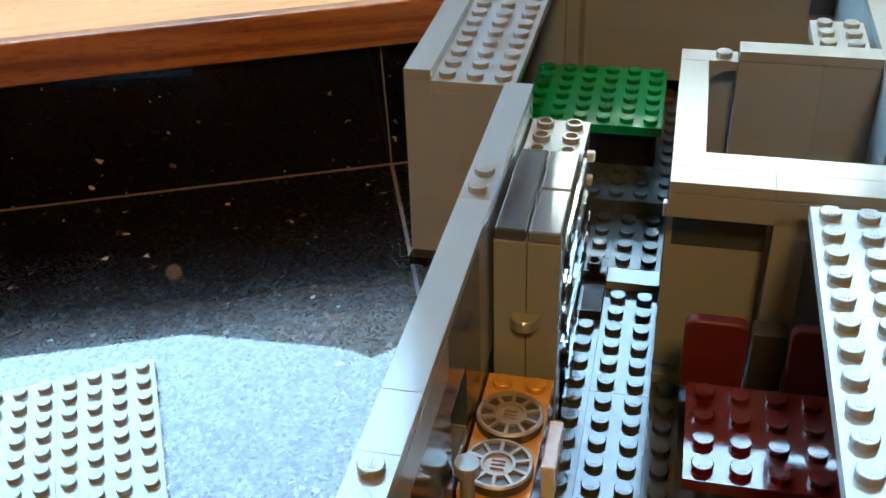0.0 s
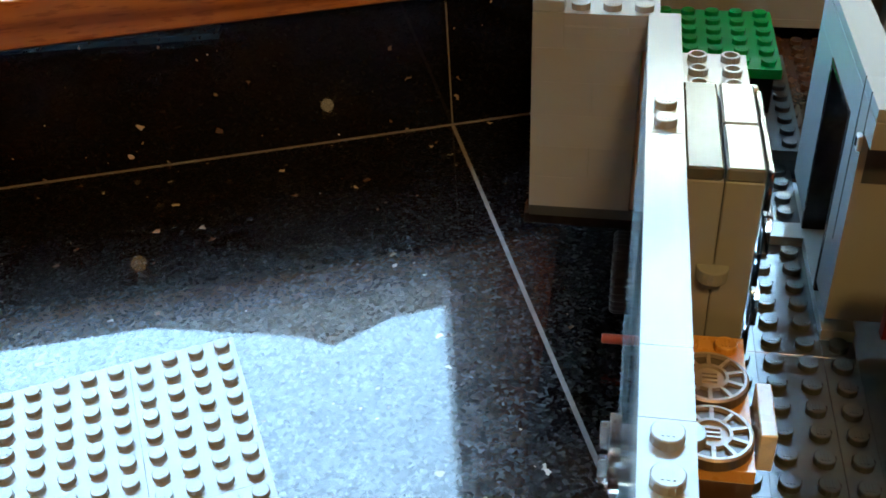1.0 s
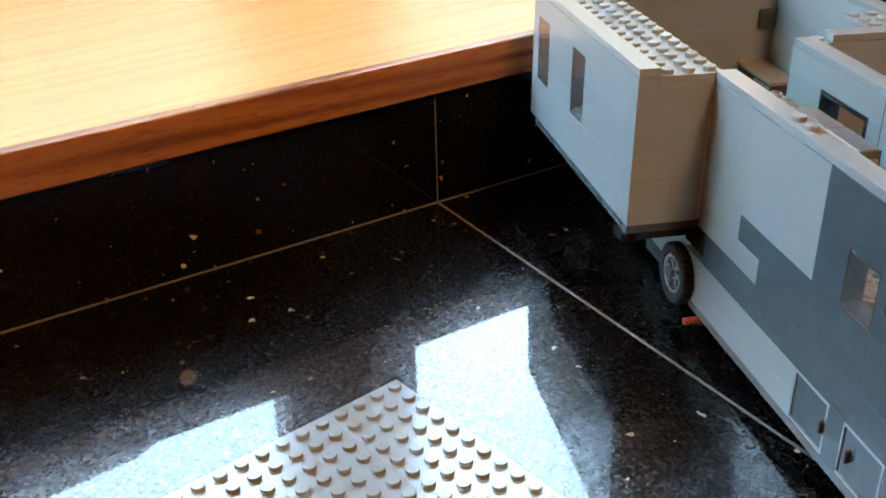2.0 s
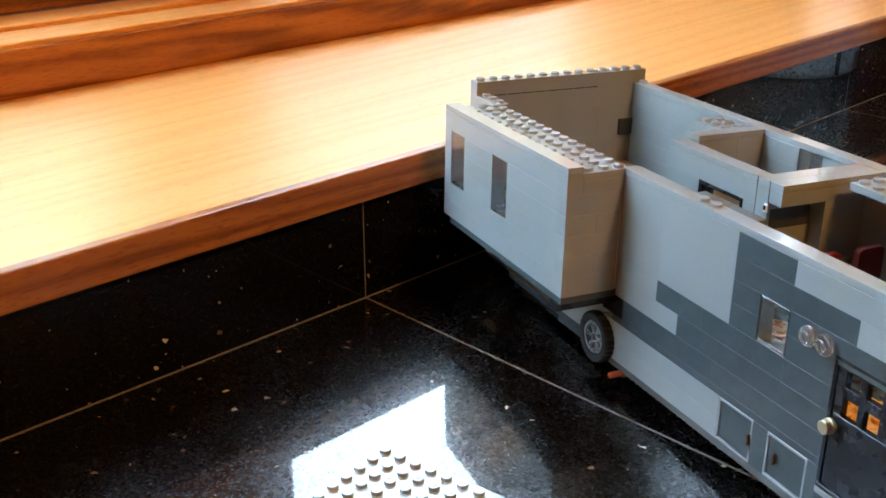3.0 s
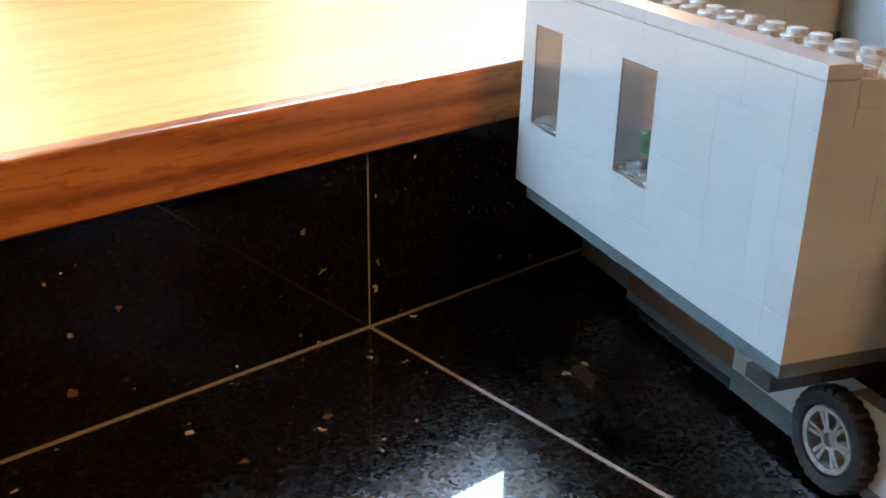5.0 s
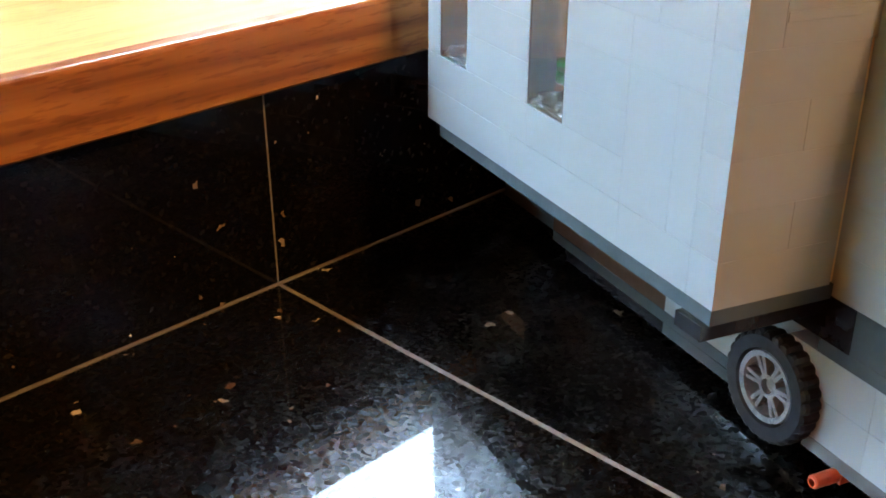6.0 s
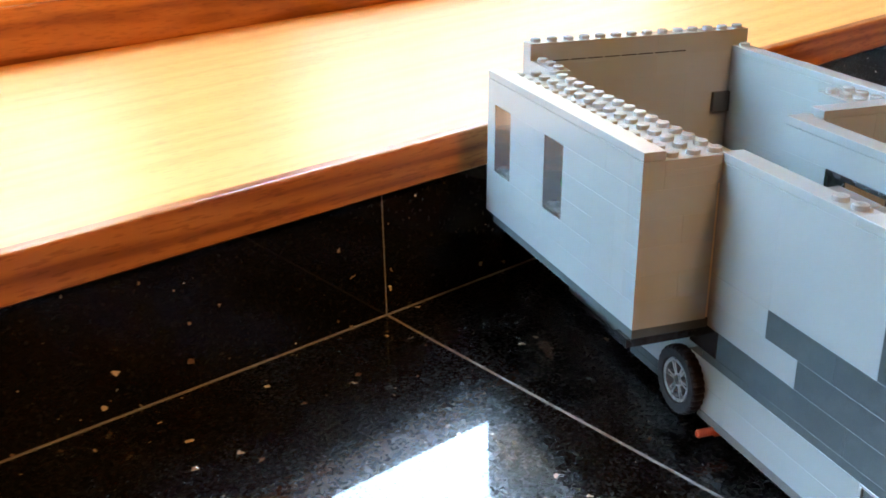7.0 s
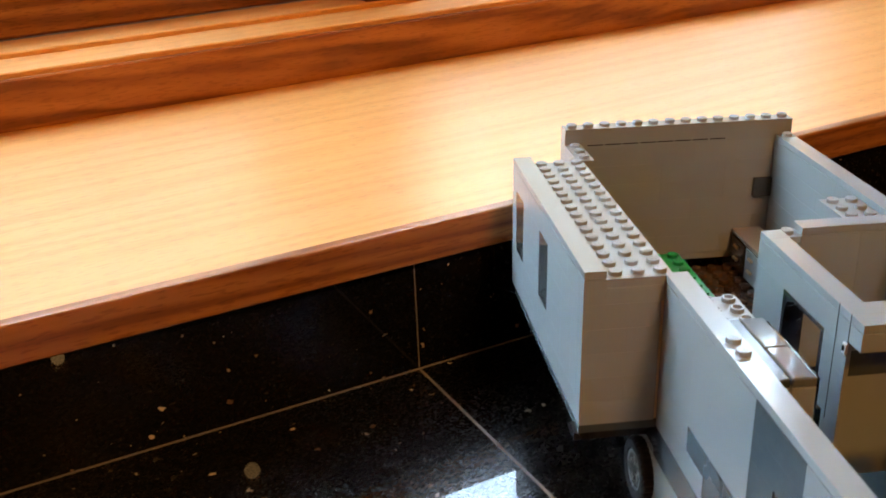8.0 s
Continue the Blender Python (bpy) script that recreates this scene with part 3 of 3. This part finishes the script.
# chassis, and the wall behind and below the slide-out
solid("chassis", -22, 380, 5.2, 100.8, 8.8, 30.4, DARK, camper, 0.3, "dark grey chassis under the cabin floor")
# its dark grey and brown courses carry the slide-out's shade in their colour
rear_side = piece("rear_side_wall", gx(-14), 2, 8.6, 13, 1, 1, DARK, camper, label="lower wall set back under the slide-out, coloured dark for its shade")
run("plate", gx(-13), 2, 5.4, 6, 1, BLACK, rear_side)
run("plate", gx(-7), 2, 5.4, 7, 1, DARK, rear_side)
for z in (11.8, 21.4):
    run("brick", gx(-14), 2, z, 7, 3, BROWN, rear_side)
    run("brick", gx(-7), 2, z, 6, 3, GREY, rear_side)
    run("brick", gx(-1), -3, z, 3, 3, GREY, rear_side)
run("plate", gx(-14), 2, 31.0, 13, 1, DARK, rear_side)
run("brick", gx(-16), 2, 34.2, 15, 3, DARK, rear_side)
piece("brick", gx(-1), -3.2, 34.2, 2, 1, 3, BLACK, rear_side)
for z in (43.8, 53.4, 63.0, 72.6, 82.2, 91.8):
    piece("brick", -22.2, -3, z, 3, 1, 3, GREY, rear_side)
piece("plate", -22.2, -3, TOP, 3, 1, 1, GREY, rear_side, True)

# far side wall
far = piece("far_side_wall", -22.4, 101, 8.6, 16, 1, 1, GREY, camper, label="light grey brick far side wall with smooth tiled top")
for k in range(1, 11):
    z = TOP - 9.6 * k
    if k in (1, 2):
        run("brick", -22.4, 101, z, 18, 3, GREY, far)
        run("brick", 137.6, 101, z, 31, 3, GREY, far)
    else:
        run("brick", -22.4, 101, z, 51, 3, GREY, far)
at = -14.4
piece("plate", -22.4, 101, TOP, 1, 1, 1, GREY, far, True)
for k in (8, 8, 6, 8, 8, 8, 4):
    piece("tile", at, 101, TOP, k, 1, 1, GREY, far)
    at += 8 * k
toy_window(121.6, 137.6, TOP - 19.2, TOP, 101, far)

# rear wall, higher than the sides, studs bare
rear = piece("rear_wall", -30.4, -3, 41.5, 1, 14, 1, GREY, camper, label="tall light grey brick rear wall with bare studs")
for k in range(0, 11):
    z = 102.4 - 9.6 * k
    if z < 42:
        break
    run("brick", -30.4, -3, z, 14, 3, GREY, rear, "y", studs=(k == 0))
solid("brick", -22.3, -20.2, 92.0, 100.8, 73.6, 83.0, DARK, rear, 0.1)
for k in range(8):
    solid("joint", -22.42, -22.30, 8 + 8.6 * k, 15.6 + 8.6 * k, 103.6, 104.1, BLACK, rear, 0.0)

bm = bmesh.new()
lathe(bm, [(1.3, 0), (1.3, 0.25), (0.9, 0.3), (0.01, 0.1)], Matrix.Translation((-22.45, -0.5, 72.5)) @ Matrix.Rotation(radians(90), 4, "Y"), 16)
bm.transform(SCALE)
part("socket", bm, BLACK, rear, "small black round socket")
solid("strip", -22.4, -21.6, 2.8, 6.2, 46, 101, GREY, rear, 0.15)

# ---- slide-out ----
slide = piece("slide_out", 8, -32, 43.3, 15, 4, 1, DARK, camper, label="light grey slide-out bay with two narrow windows")
SZ = 46.5
# (course, first stud, last stud, courses high)
for k, n0, n1, tall in ((0, 0, 6, 1), (0, 6, 12, 1), (0, 12, 15, 1), (1, 0, 1, 1), (1, 1, 3, 1), (1, 3, 7, 1), (1, 7, 9, 1), (1, 9, 12, 1),
                        (1, 12, 14, 3), (1, 14, 15, 3), (2, 0, 1, 3), (2, 3, 7, 1), (3, 3, 7, 1), (4, 3, 5, 1), (4, 5, 7, 1), (2, 9, 12, 1),
                        (3, 9, 12, 1), (4, 9, 12, 1), (4, 12, 15, 1), (5, 0, 4, 1), (5, 4, 8, 1), (5, 8, 13, 1), (5, 13, 15, 1)):
    piece("brick", 8 * n0, -32, SZ + 9.6 * k, n1 - n0, 1, 3 * tall, GREY, slide)
for x, n in ((0, 3), (120, 3)):
    piece("brick", x, -24, SZ + 48.0, 1, 3, 2, GREY, slide)
piece("brick", 120, -32, SZ + 48.0, 1, 1, 3, GREY, slide)
for k in range(5):
    for y, n in (((-32, 2), (-16, 1.5)) if k % 2 else ((-32, 3.5),)):
        piece("brick", 120, y, SZ + 9.6 * k, 1, n, 3, GREY, slide)
piece("panel", 0, -24, SZ, 1, 3, 15, GREY, slide)
for n0, n1 in ((1, 3), (7, 9)):
    toy_window(8 * n0, 8 * n1, SZ + 19.2, SZ + 48.0, -32, slide)
for n0, n1 in ((0, 8), (8, 16)):
    piece("tile", 8 * n0, -32, SZ + 57.6, n1 - n0, 1, 1, GREY, slide)
    piece("plate", 8 * n0, -24, SZ + 54.4, n1 - n0, 3, 1, GREY, slide, True)
# tan colour stands in for the light caught along this edge
solid("end_strip", 121, 127.4, -3.8, -0.2, 46.6, 94.4, LIT_TAN, slide, 0.2, "strip beside the cabin wall, tan for the light it catches")
solid("tile", 127.5, 128.12, -23.7, -7.6, 98.8, 100.6, GREY, slide, 0.1)
piece("plate", 119.5, -33.5, 40.1, 1, 4, 1, BLACK, slide)
solid("plate", 0, 126.6, 0.05, 10, 43.9, 46.4, DARK, slide, 0.1)


# ---- wheel ----
def wheel(x, y, z, r):
    m = Matrix.Translation((x, y, z)) @ Matrix.Rotation(radians(90), 4, "X")
    bm = bmesh.new()
    prof = [(0.64, 1.6), (0.68, 2.4), (0.90, 2.5), (0.97, 2.0), (1.0, 1.2), (1.0, -1.2), (0.97, -2.2), (0.64, -2.4)]
    seg = 84
    rows = []
    for q, h in prof:
        ring = []
        for i in range(seg):
            rr = r * q * (0.955 if q > 0.95 and i % 3 == 0 else 1.0)
            ring.append(bm.verts.new(m @ Vector((rr * math.cos(2 * math.pi * i / seg), rr * math.sin(2 * math.pi * i / seg), h))))
        rows.append(ring)
    for a, b in zip(rows, rows[1:]):
        for i in range(seg):
            k = (i + 1) % seg
            bm.faces.new((a[i], a[k], b[k], b[i]))
    bm.transform(SCALE)
    w = part("wheel", bm, RUBBER, camper, "black rubber tyre with tread blocks on a grey spoked rim")
    bm = bmesh.new()
    lathe(bm, [(r * 0.64, 1.4), (r * 0.62, 2.1), (r * 0.53, 1.9), (r * 0.51, -1.8), (0.01, -1.9)], m, 40, base=False)
    lathe(bm, [(2.7, -1.9), (2.7, 1.2), (1.7, 1.4), (1.6, 0.0), (0.01, 0.0)], m, 20)
    for i in range(6):
        for off in (-8, 8):
            t = m @ Matrix.Rotation(math.pi / 3 * i + radians(off), 4, "Z")
            start = len(bm.verts)
            box(bm, 2.2, r * 0.54, -0.5, 0.5, -1.0, 1.3, 0.15)
            bm.verts.ensure_lookup_table()
            for vv in bm.verts[start:]:
                vv.co = t @ vv.co
    bm.transform(SCALE)
    part("rim", bm, RIM_SHADED, w, "light grey plastic rim with twin spokes, darkened for shade")


wheel(118.2, -5.0, 18.6, 12.7)
bm = bmesh.new()
lathe(bm, [(1.5, 0), (1.5, 5.6), (1.2, 6.0), (0.8, 6.0), (0.8, 4.0), (0.01, 4.0)], Matrix.Translation((137.0, -3.0, 7.6)) @ Matrix.Rotation(radians(90), 4, "X"), 16)
box(bm, 135.4, 138.6, -3.0, 4.0, 6.0, 8.5, 0.2)
bm.transform(SCALE)
part("axle_pin", bm, ORANGE, camper, "orange pin beside the wheel")

# unseen support added below the chassis to carry the toy
solid("axle_block", 120, 330, 44, 74, 3.2, 8.7, BLACK, camper, 0.3, "unseen black support block under the chassis")

# ---- inside: floors ----
floor_t = piece("cabin_floor", gx(0), 5, 30.6, 32, 12, 1, DARK, camper, label="grey studded plate floor of the cabin")
for i in range(4):
    x = 126.2 + 48 * i
    piece("plate", x, 20.5, 33.8, 6, 1, 1, DARK, floor_t, True)
    piece("plate", x, 28.5, 33.8, 6, 2, 1, DARK, floor_t, True)
    piece("plate", x, 44.5, 33.8, 6, 1, 1, DARK, floor_t, True)
piece("plate", 86.2, 20.5, 37.0, 4, 1, 1, DARK, floor_t, True)
piece("plate", 86.2, 28.5, 37.0, 4, 2, 1, DARK, floor_t, True)
piece("tile", 118.2, 28.5, 37.0, 1, 2, 1, GREY, floor_t)
piece("brick", 118.2, 20.3, 33.8, 1, 1, 3, BLACK, floor_t, True, True)
piece("plate", 126.4, 20.3, 37.1, 2, 1, 1, RUBBER, floor_t)
bed_floor = piece("bedroom_floor", -22, 5, 30.6, 18, 12, 1, BROWN, camper, label="brown studded bedroom floor")
for j in range(2):
    for i, n in enumerate((8, 5)):
        piece("plate", -22 + 64 * i, 5 + 48 * j, 33.8, n, 6, 1, BROWN, bed_floor, True)
platform = piece("bed_platform", 16, 7.6, 37.1, 9, 5, 2, DARK, camper, label="dark grey studded platform under the bed")
for i, n in enumerate((4, 5)):
    piece("plate", 16 + 32 * i, 7.6, 43.5, n, 5, 1, DARK, platform, True)

# bed
bed = solid("bed", 21.5, 63.8, 2, 39.0, 46.8, 61.1, BLACK, camper, 0.3, "bright green studded plate on a black bed base")
piece("mattress", 20.7, -7.5, 61.2, 6, 6, 1, GREEN, bed, True, label="bright green studded plate")

# tall cupboard with tiled top, and the hollow-stud block behind it
cup = piece("cupboard", 170, 5.6, 37.0, 3, 2, 1, GREY, camper, label="tall grey cupboard with smooth tiled top")
for j in range(2):
    solid("panel", 154, 193.9, 5.7 + 8 * j, 13.5 + 8 * j, 40.3, 95.8, GREY, cup, 0.25, "tall smooth grey panel")
solid("tile", 154, 194, 5.7, 13.2, 95.9, 99.0, DARK, cup, 0.45)
solid("tile", 154, 173.8, 13.8, 21.5, 95.9, 99.0, TILE_BLUE, cup, 0.45)
solid("tile", 174.2, 194, 13.8, 21.5, 95.9, 99.0, TILE_BLUE, cup, 0.45)
blk = piece("shelf_block", 130, 5.6, 92.4, 3, 2, 1, GREY, camper, True, True, label="light grey block with open hollow studs")
for k in range(5):
    piece("brick", 130, 5.6, 82.8 - 9.6 * k, 3, 2, 3, GREY, blk)
bm = bmesh.new()
lathe(bm, [(3.3, 0), (3.4, 0.2), (3.4, 3.0), (3.2, 3.2)], Matrix.Translation((194.2, 13.4, 72.2)), 20)
box(bm, 193.9, 195.0, 11.4, 15.4, 69.6, 72.3, 0.2)
bm.transform(SCALE)
part("catch", bm, GREY, cup, "small grey half-round catch")

# shower screen with clips
screen = solid("glass_screen", 154, 192, 22.0, 22.9, 41, 49.5, CLEAR, camper, 0.3, "clear plastic screen of stacked blocks beside the cupboard")
for k in range(5):
    solid("pane", 154, 192.0 + 1.4 * (k % 2), 22.0, 23.4 + 0.9 * (k % 2), 49.7 + 9.6 * k, 59.1 + 9.6 * k, CLEAR, screen, 0.3)
for x, z in ((142, 91.6), (147.5, 87.3), (150, 77.6), (152, 72.1)):
    solid("clip", x - 1.3, x + 1.3, 21.8, 24.2, z - 1.3, z + 1.3, WHITE, screen, 0.4, "small white clip")

# stove
stove = piece("stove", 198, 5.4, 37.0, 5, 2, 3, BROWN, camper, label="orange topped toy stove with two round hotplates")
piece("brick", 198, 5.4, 46.6, 5, 2, 3, BROWN, stove)
piece("plate", 198, 5.4, 56.2, 5, 2, 1, YELLOW, stove, True)


def hotplate(x, y, z):
    bm = bmesh.new()
    lathe(bm, [(7.6, 0), (7.9, 0.4), (7.9, 2.6), (7.5, 3.0), (6.9, 3.0), (6.7, 2.2), (0.01, 2.2)], Matrix.Translation((x, y, z)), 36)
    bm.transform(SCALE)
    plate = part("hotplate", bm, STOVE_METAL, stove, "round dark bronze hotplate with ribbed rim")
    bm = bmesh.new()
    lathe(bm, [(7.9, 2.7), (7.5, 3.1), (6.9, 3.1), (6.7, 2.3)], Matrix.Translation((x, y, z)), 36, False, False)
    for i in range(10):
        t = Matrix.Translation((x, y, z)) @ Matrix.Rotation(2 * math.pi * i / 10, 4, "Z")
        start = len(bm.verts)
        box(bm, 3.4, 7.1, -0.4, 0.4, 2.1, 3.0)
        bm.verts.ensure_lookup_table()
        for vv in bm.verts[start:]:
            vv.co = t @ vv.co
    lathe(bm, [(3.9, 2.1), (3.9, 3.0), (3.2, 3.0), (3.1, 2.3), (0.01, 2.3)], Matrix.Translation((x, y, z)), 24)
    for dx in (-1.2, 0.0, 1.2):
        box(bm, x + dx - 0.3, x + dx + 0.3, y - 1.5, y + 1.5, z + 2.2, z + 2.9)
    bm.transform(SCALE)
    part("grille", bm, SILVER, plate, "raised silver ribs and rim")


hotplate(214.8, 13.4, 59.4)
hotplate(231.2, 13.4, 59.4)
solid("white_tile", 214.5, 230.0, 22.6, 25.8, 52, 61.5, WHITE, stove, 0.25, "white tile on the stove edge")
bm = bmesh.new()
lathe(bm, [(1.6, 0), (1.6, 7.6), (2.6, 7.8), (2.9, 8.1), (2.9, 10.4), (2.7, 10.8), (0.01, 10.8)], Matrix.Translation((240, 8.4, 59.4)), 20)
bm.transform(SCALE)
part("tap", bm, GREY, stove, "light grey tap post with flat round top")

# ---- bathroom cubicle ----
bath = piece("bathroom_cubicle", 95.5, 44.4, 37.0, 9, 1, 1, GREY, camper, label="light grey bathroom cubicle with smooth tiled walls")
piece("brick", 95.5, 44.4, TOP - 9.6, 8, 1, 3, GREY, bath)
for x, n in ((95.5, 3), (151.5, 1)):
    piece("panel", x, 44.4, TOP - 57.6, n, 1, 15, GREY, bath)
solid("panel", 87.7, 89.4, 52.7, 60.9, 40.3, 100.5, GREY, bath, 0.1)
for y, n in ((61, 3), (85, 2)):
    piece("panel", 87.5, y, TOP - 57.6, 1, n, 18, GREY, bath)
for y, n in ((44.4, 3), (68.4, 4)):
    piece("panel", 159.5, y, TOP - 57.6, 1, n, 12, GREY, bath)
    piece("brick", 159.5, y, TOP - 9.6, 1, n, 3, GREY, bath)
    piece("brick", 159.5, y, TOP - 19.2, 1, n, 3, GREY, bath)
solid("brick", 167.3, 167.65, 46.0, 68.3, TOP - 19.0, TOP - 9.8, DARK, bath, 0.0, "dark grey brick face")
piece("panel", 167.5, 69, TOP - 57.6, 1, 1, 15, GREY, bath)
piece("brick", 167.5, 69, TOP - 9.6, 1, 1, 3, GREY, bath)
piece("brick", 167.5, 44.4, TOP - 6.4, 1, 7, 2, GREY, bath)
bm = bmesh.new()
for q in ((119.6, 151.4, 89.9, 91.7), (119.6, 121.6, 40.3, 89.9), (149.4, 151.4, 40.3, 89.9)):
    box(bm, q[0], q[1], 44.3, 52.2, q[2], q[3], 0.2)
bm.transform(SCALE)
part("door_frame", bm, BLACK, bath, "black doorway frame")
piece("tile", 95.5, 44.4, TOP, 1, 1, 1, GREY, bath)
piece("tile", 103.5, 44.4, TOP, 7, 1, 1, GREY, bath)
piece("tile", 159.5, 44.4, TOP, 1, 7, 1, GREY, bath)
piece("tile", 167.5, 44.4, TOP, 1, 3, 1, GREY, bath)
piece("tile", 167.5, 68.4, TOP, 1, 4, 1, GREY, bath)
piece("tile", 87.5, 61, TOP, 1, 5, 1, GREY, bath)
bm = bmesh.new()
n = 8
prof = [(60.8, 101.2), (52.6, 101.2), (52.6, 93.0)] + [(60.8 - 8.2 * math.cos(math.pi / 2 * i / n), 93.0 + 5.5 * math.sin(math.pi / 2 * i / n)) for i in range(n + 1)]
lo = [bm.verts.new((87.6, y, z)) for y, z in prof]
hi = [bm.verts.new((95.3, y, z)) for y, z in prof]
bm.faces.new(lo)
bm.faces.new(hi[::-1])
for i in range(len(prof)):
    j = (i + 1) % len(prof)
    bm.faces.new((lo[i], hi[i], hi[j], lo[j]))
bmesh.ops.remove_doubles(bm, verts=bm.verts, dist=0.001)
stud(bm, 91.4, 56.8, 101.2)
bm.transform(SCALE)
part("arch", bm, GREY, bath, "small light grey arch piece over the doorway")
piece("plate", 63.5, 82.5, TOP - 1.5, 3, 2, 1, GREY, bath, True)
solid("bracket", 166.0, 168.4, 43.3, 44.35, 90.6, 94.4, WHITE, bath, 0.2, "small pale hinge bracket")
solid("hinge_slot", 166.4, 167.6, 43.1, 43.4, 91.6, 93.6, BLACK, bath, 0.0, "dark slot of the hinge")
for x, z0, z1 in ((167.35, 94.6, 104.7), (159.35, 62.0, 104.7)):
    solid("joint", x, x + 0.3, 44.30, 44.5, z0, z1, BLACK, bath, 0.0)

# ---- seat and roof plates ----
seat = piece("seat", 198.4, 52.6, 61.0, 4, 4, 1, RED, camper, True, label="dark red studded bench seat with backrest")
for k in range(2):
    piece("brick", 206.4, 56.6, 37.0 + 9.6 * k + 4.8, 2, 3, 3, BLACK, seat)
for y0 in (51.0, 75.0):
    bm = bmesh.new()
    rounded_slab(bm, 189.5, 193.0, y0, y0 + 14.6, 58, 78.0, 2.6)
    bm.transform(SCALE)
    part("backrest", bm, MATT_RED, seat)
solid("post", 183.0, 189.0, 67.0, 74.8, 45, 73.0, MATT_DARK, seat, 0.2, "dark grey post between the backrests")
roof = piece("roof_plate", 181.4, 75.3, 101.3, 5, 4, 1, GREY, camper, True, label="light grey studded roof plate over the far side")
piece("plate", 221.4, 75.3, 101.3, 8, 4, 1, GREY, roof, True)
piece("plate", 285.4, 75.3, 101.3, 8, 4, 1, GREY, roof, True)

# bedside cabinet
cab = solid("bedside_cabinet", -22, 14, 84.0, 98.0, 37.1, 54.8, BROWN, camper, 0.3, "brown bedside cabinet with brass handled drawers")
for x, mt in ((-20.5, BROWN), (-3.0, GREY)):
    d = solid("drawer_front", x, x + 15.5, 83.2, 84.0, 38.6, 54.0, mt, cab, 0.25)
    for z in (49.8, 43.6):
        solid("handle", x + 5, x + 10, 81.8, 83.2, z, z + 1.6, GOLD, d, 0.4, "small brass handle")

solid("cabinet_top", -22, 14, 83.4, 98.0, 54.9, 57.0, TOP_BROWN, cab, 0.3, "smooth greyish brown top")

# orange cupboard that shows through the door panes
side_unit = piece("orange_cupboard", gx(15), 6, 37.0, 5, 3, 1, YELLOW, camper, label="orange cupboard behind the door")
piece("brick", gx(15), 6, 40.2, 5, 3, 2, YELLOW, side_unit, True)

# ---- loose roof panel lying on the counter ----
panel = tagged(new("toy_roof_panel"), "loose light grey studded toy roof panel lying on the granite", "toy roof panel")
panel.matrix_basis = pose(0.1421, -0.1230, 0.0, 0, 0, 28.5)
for i in range(2):
    for j, (y0, ny) in enumerate(((-32, 4), (-96, 8), (-160, 8))):
        piece("plate", 64 * i, y0, 0.05, 8, ny, 1, GREY, panel, True)
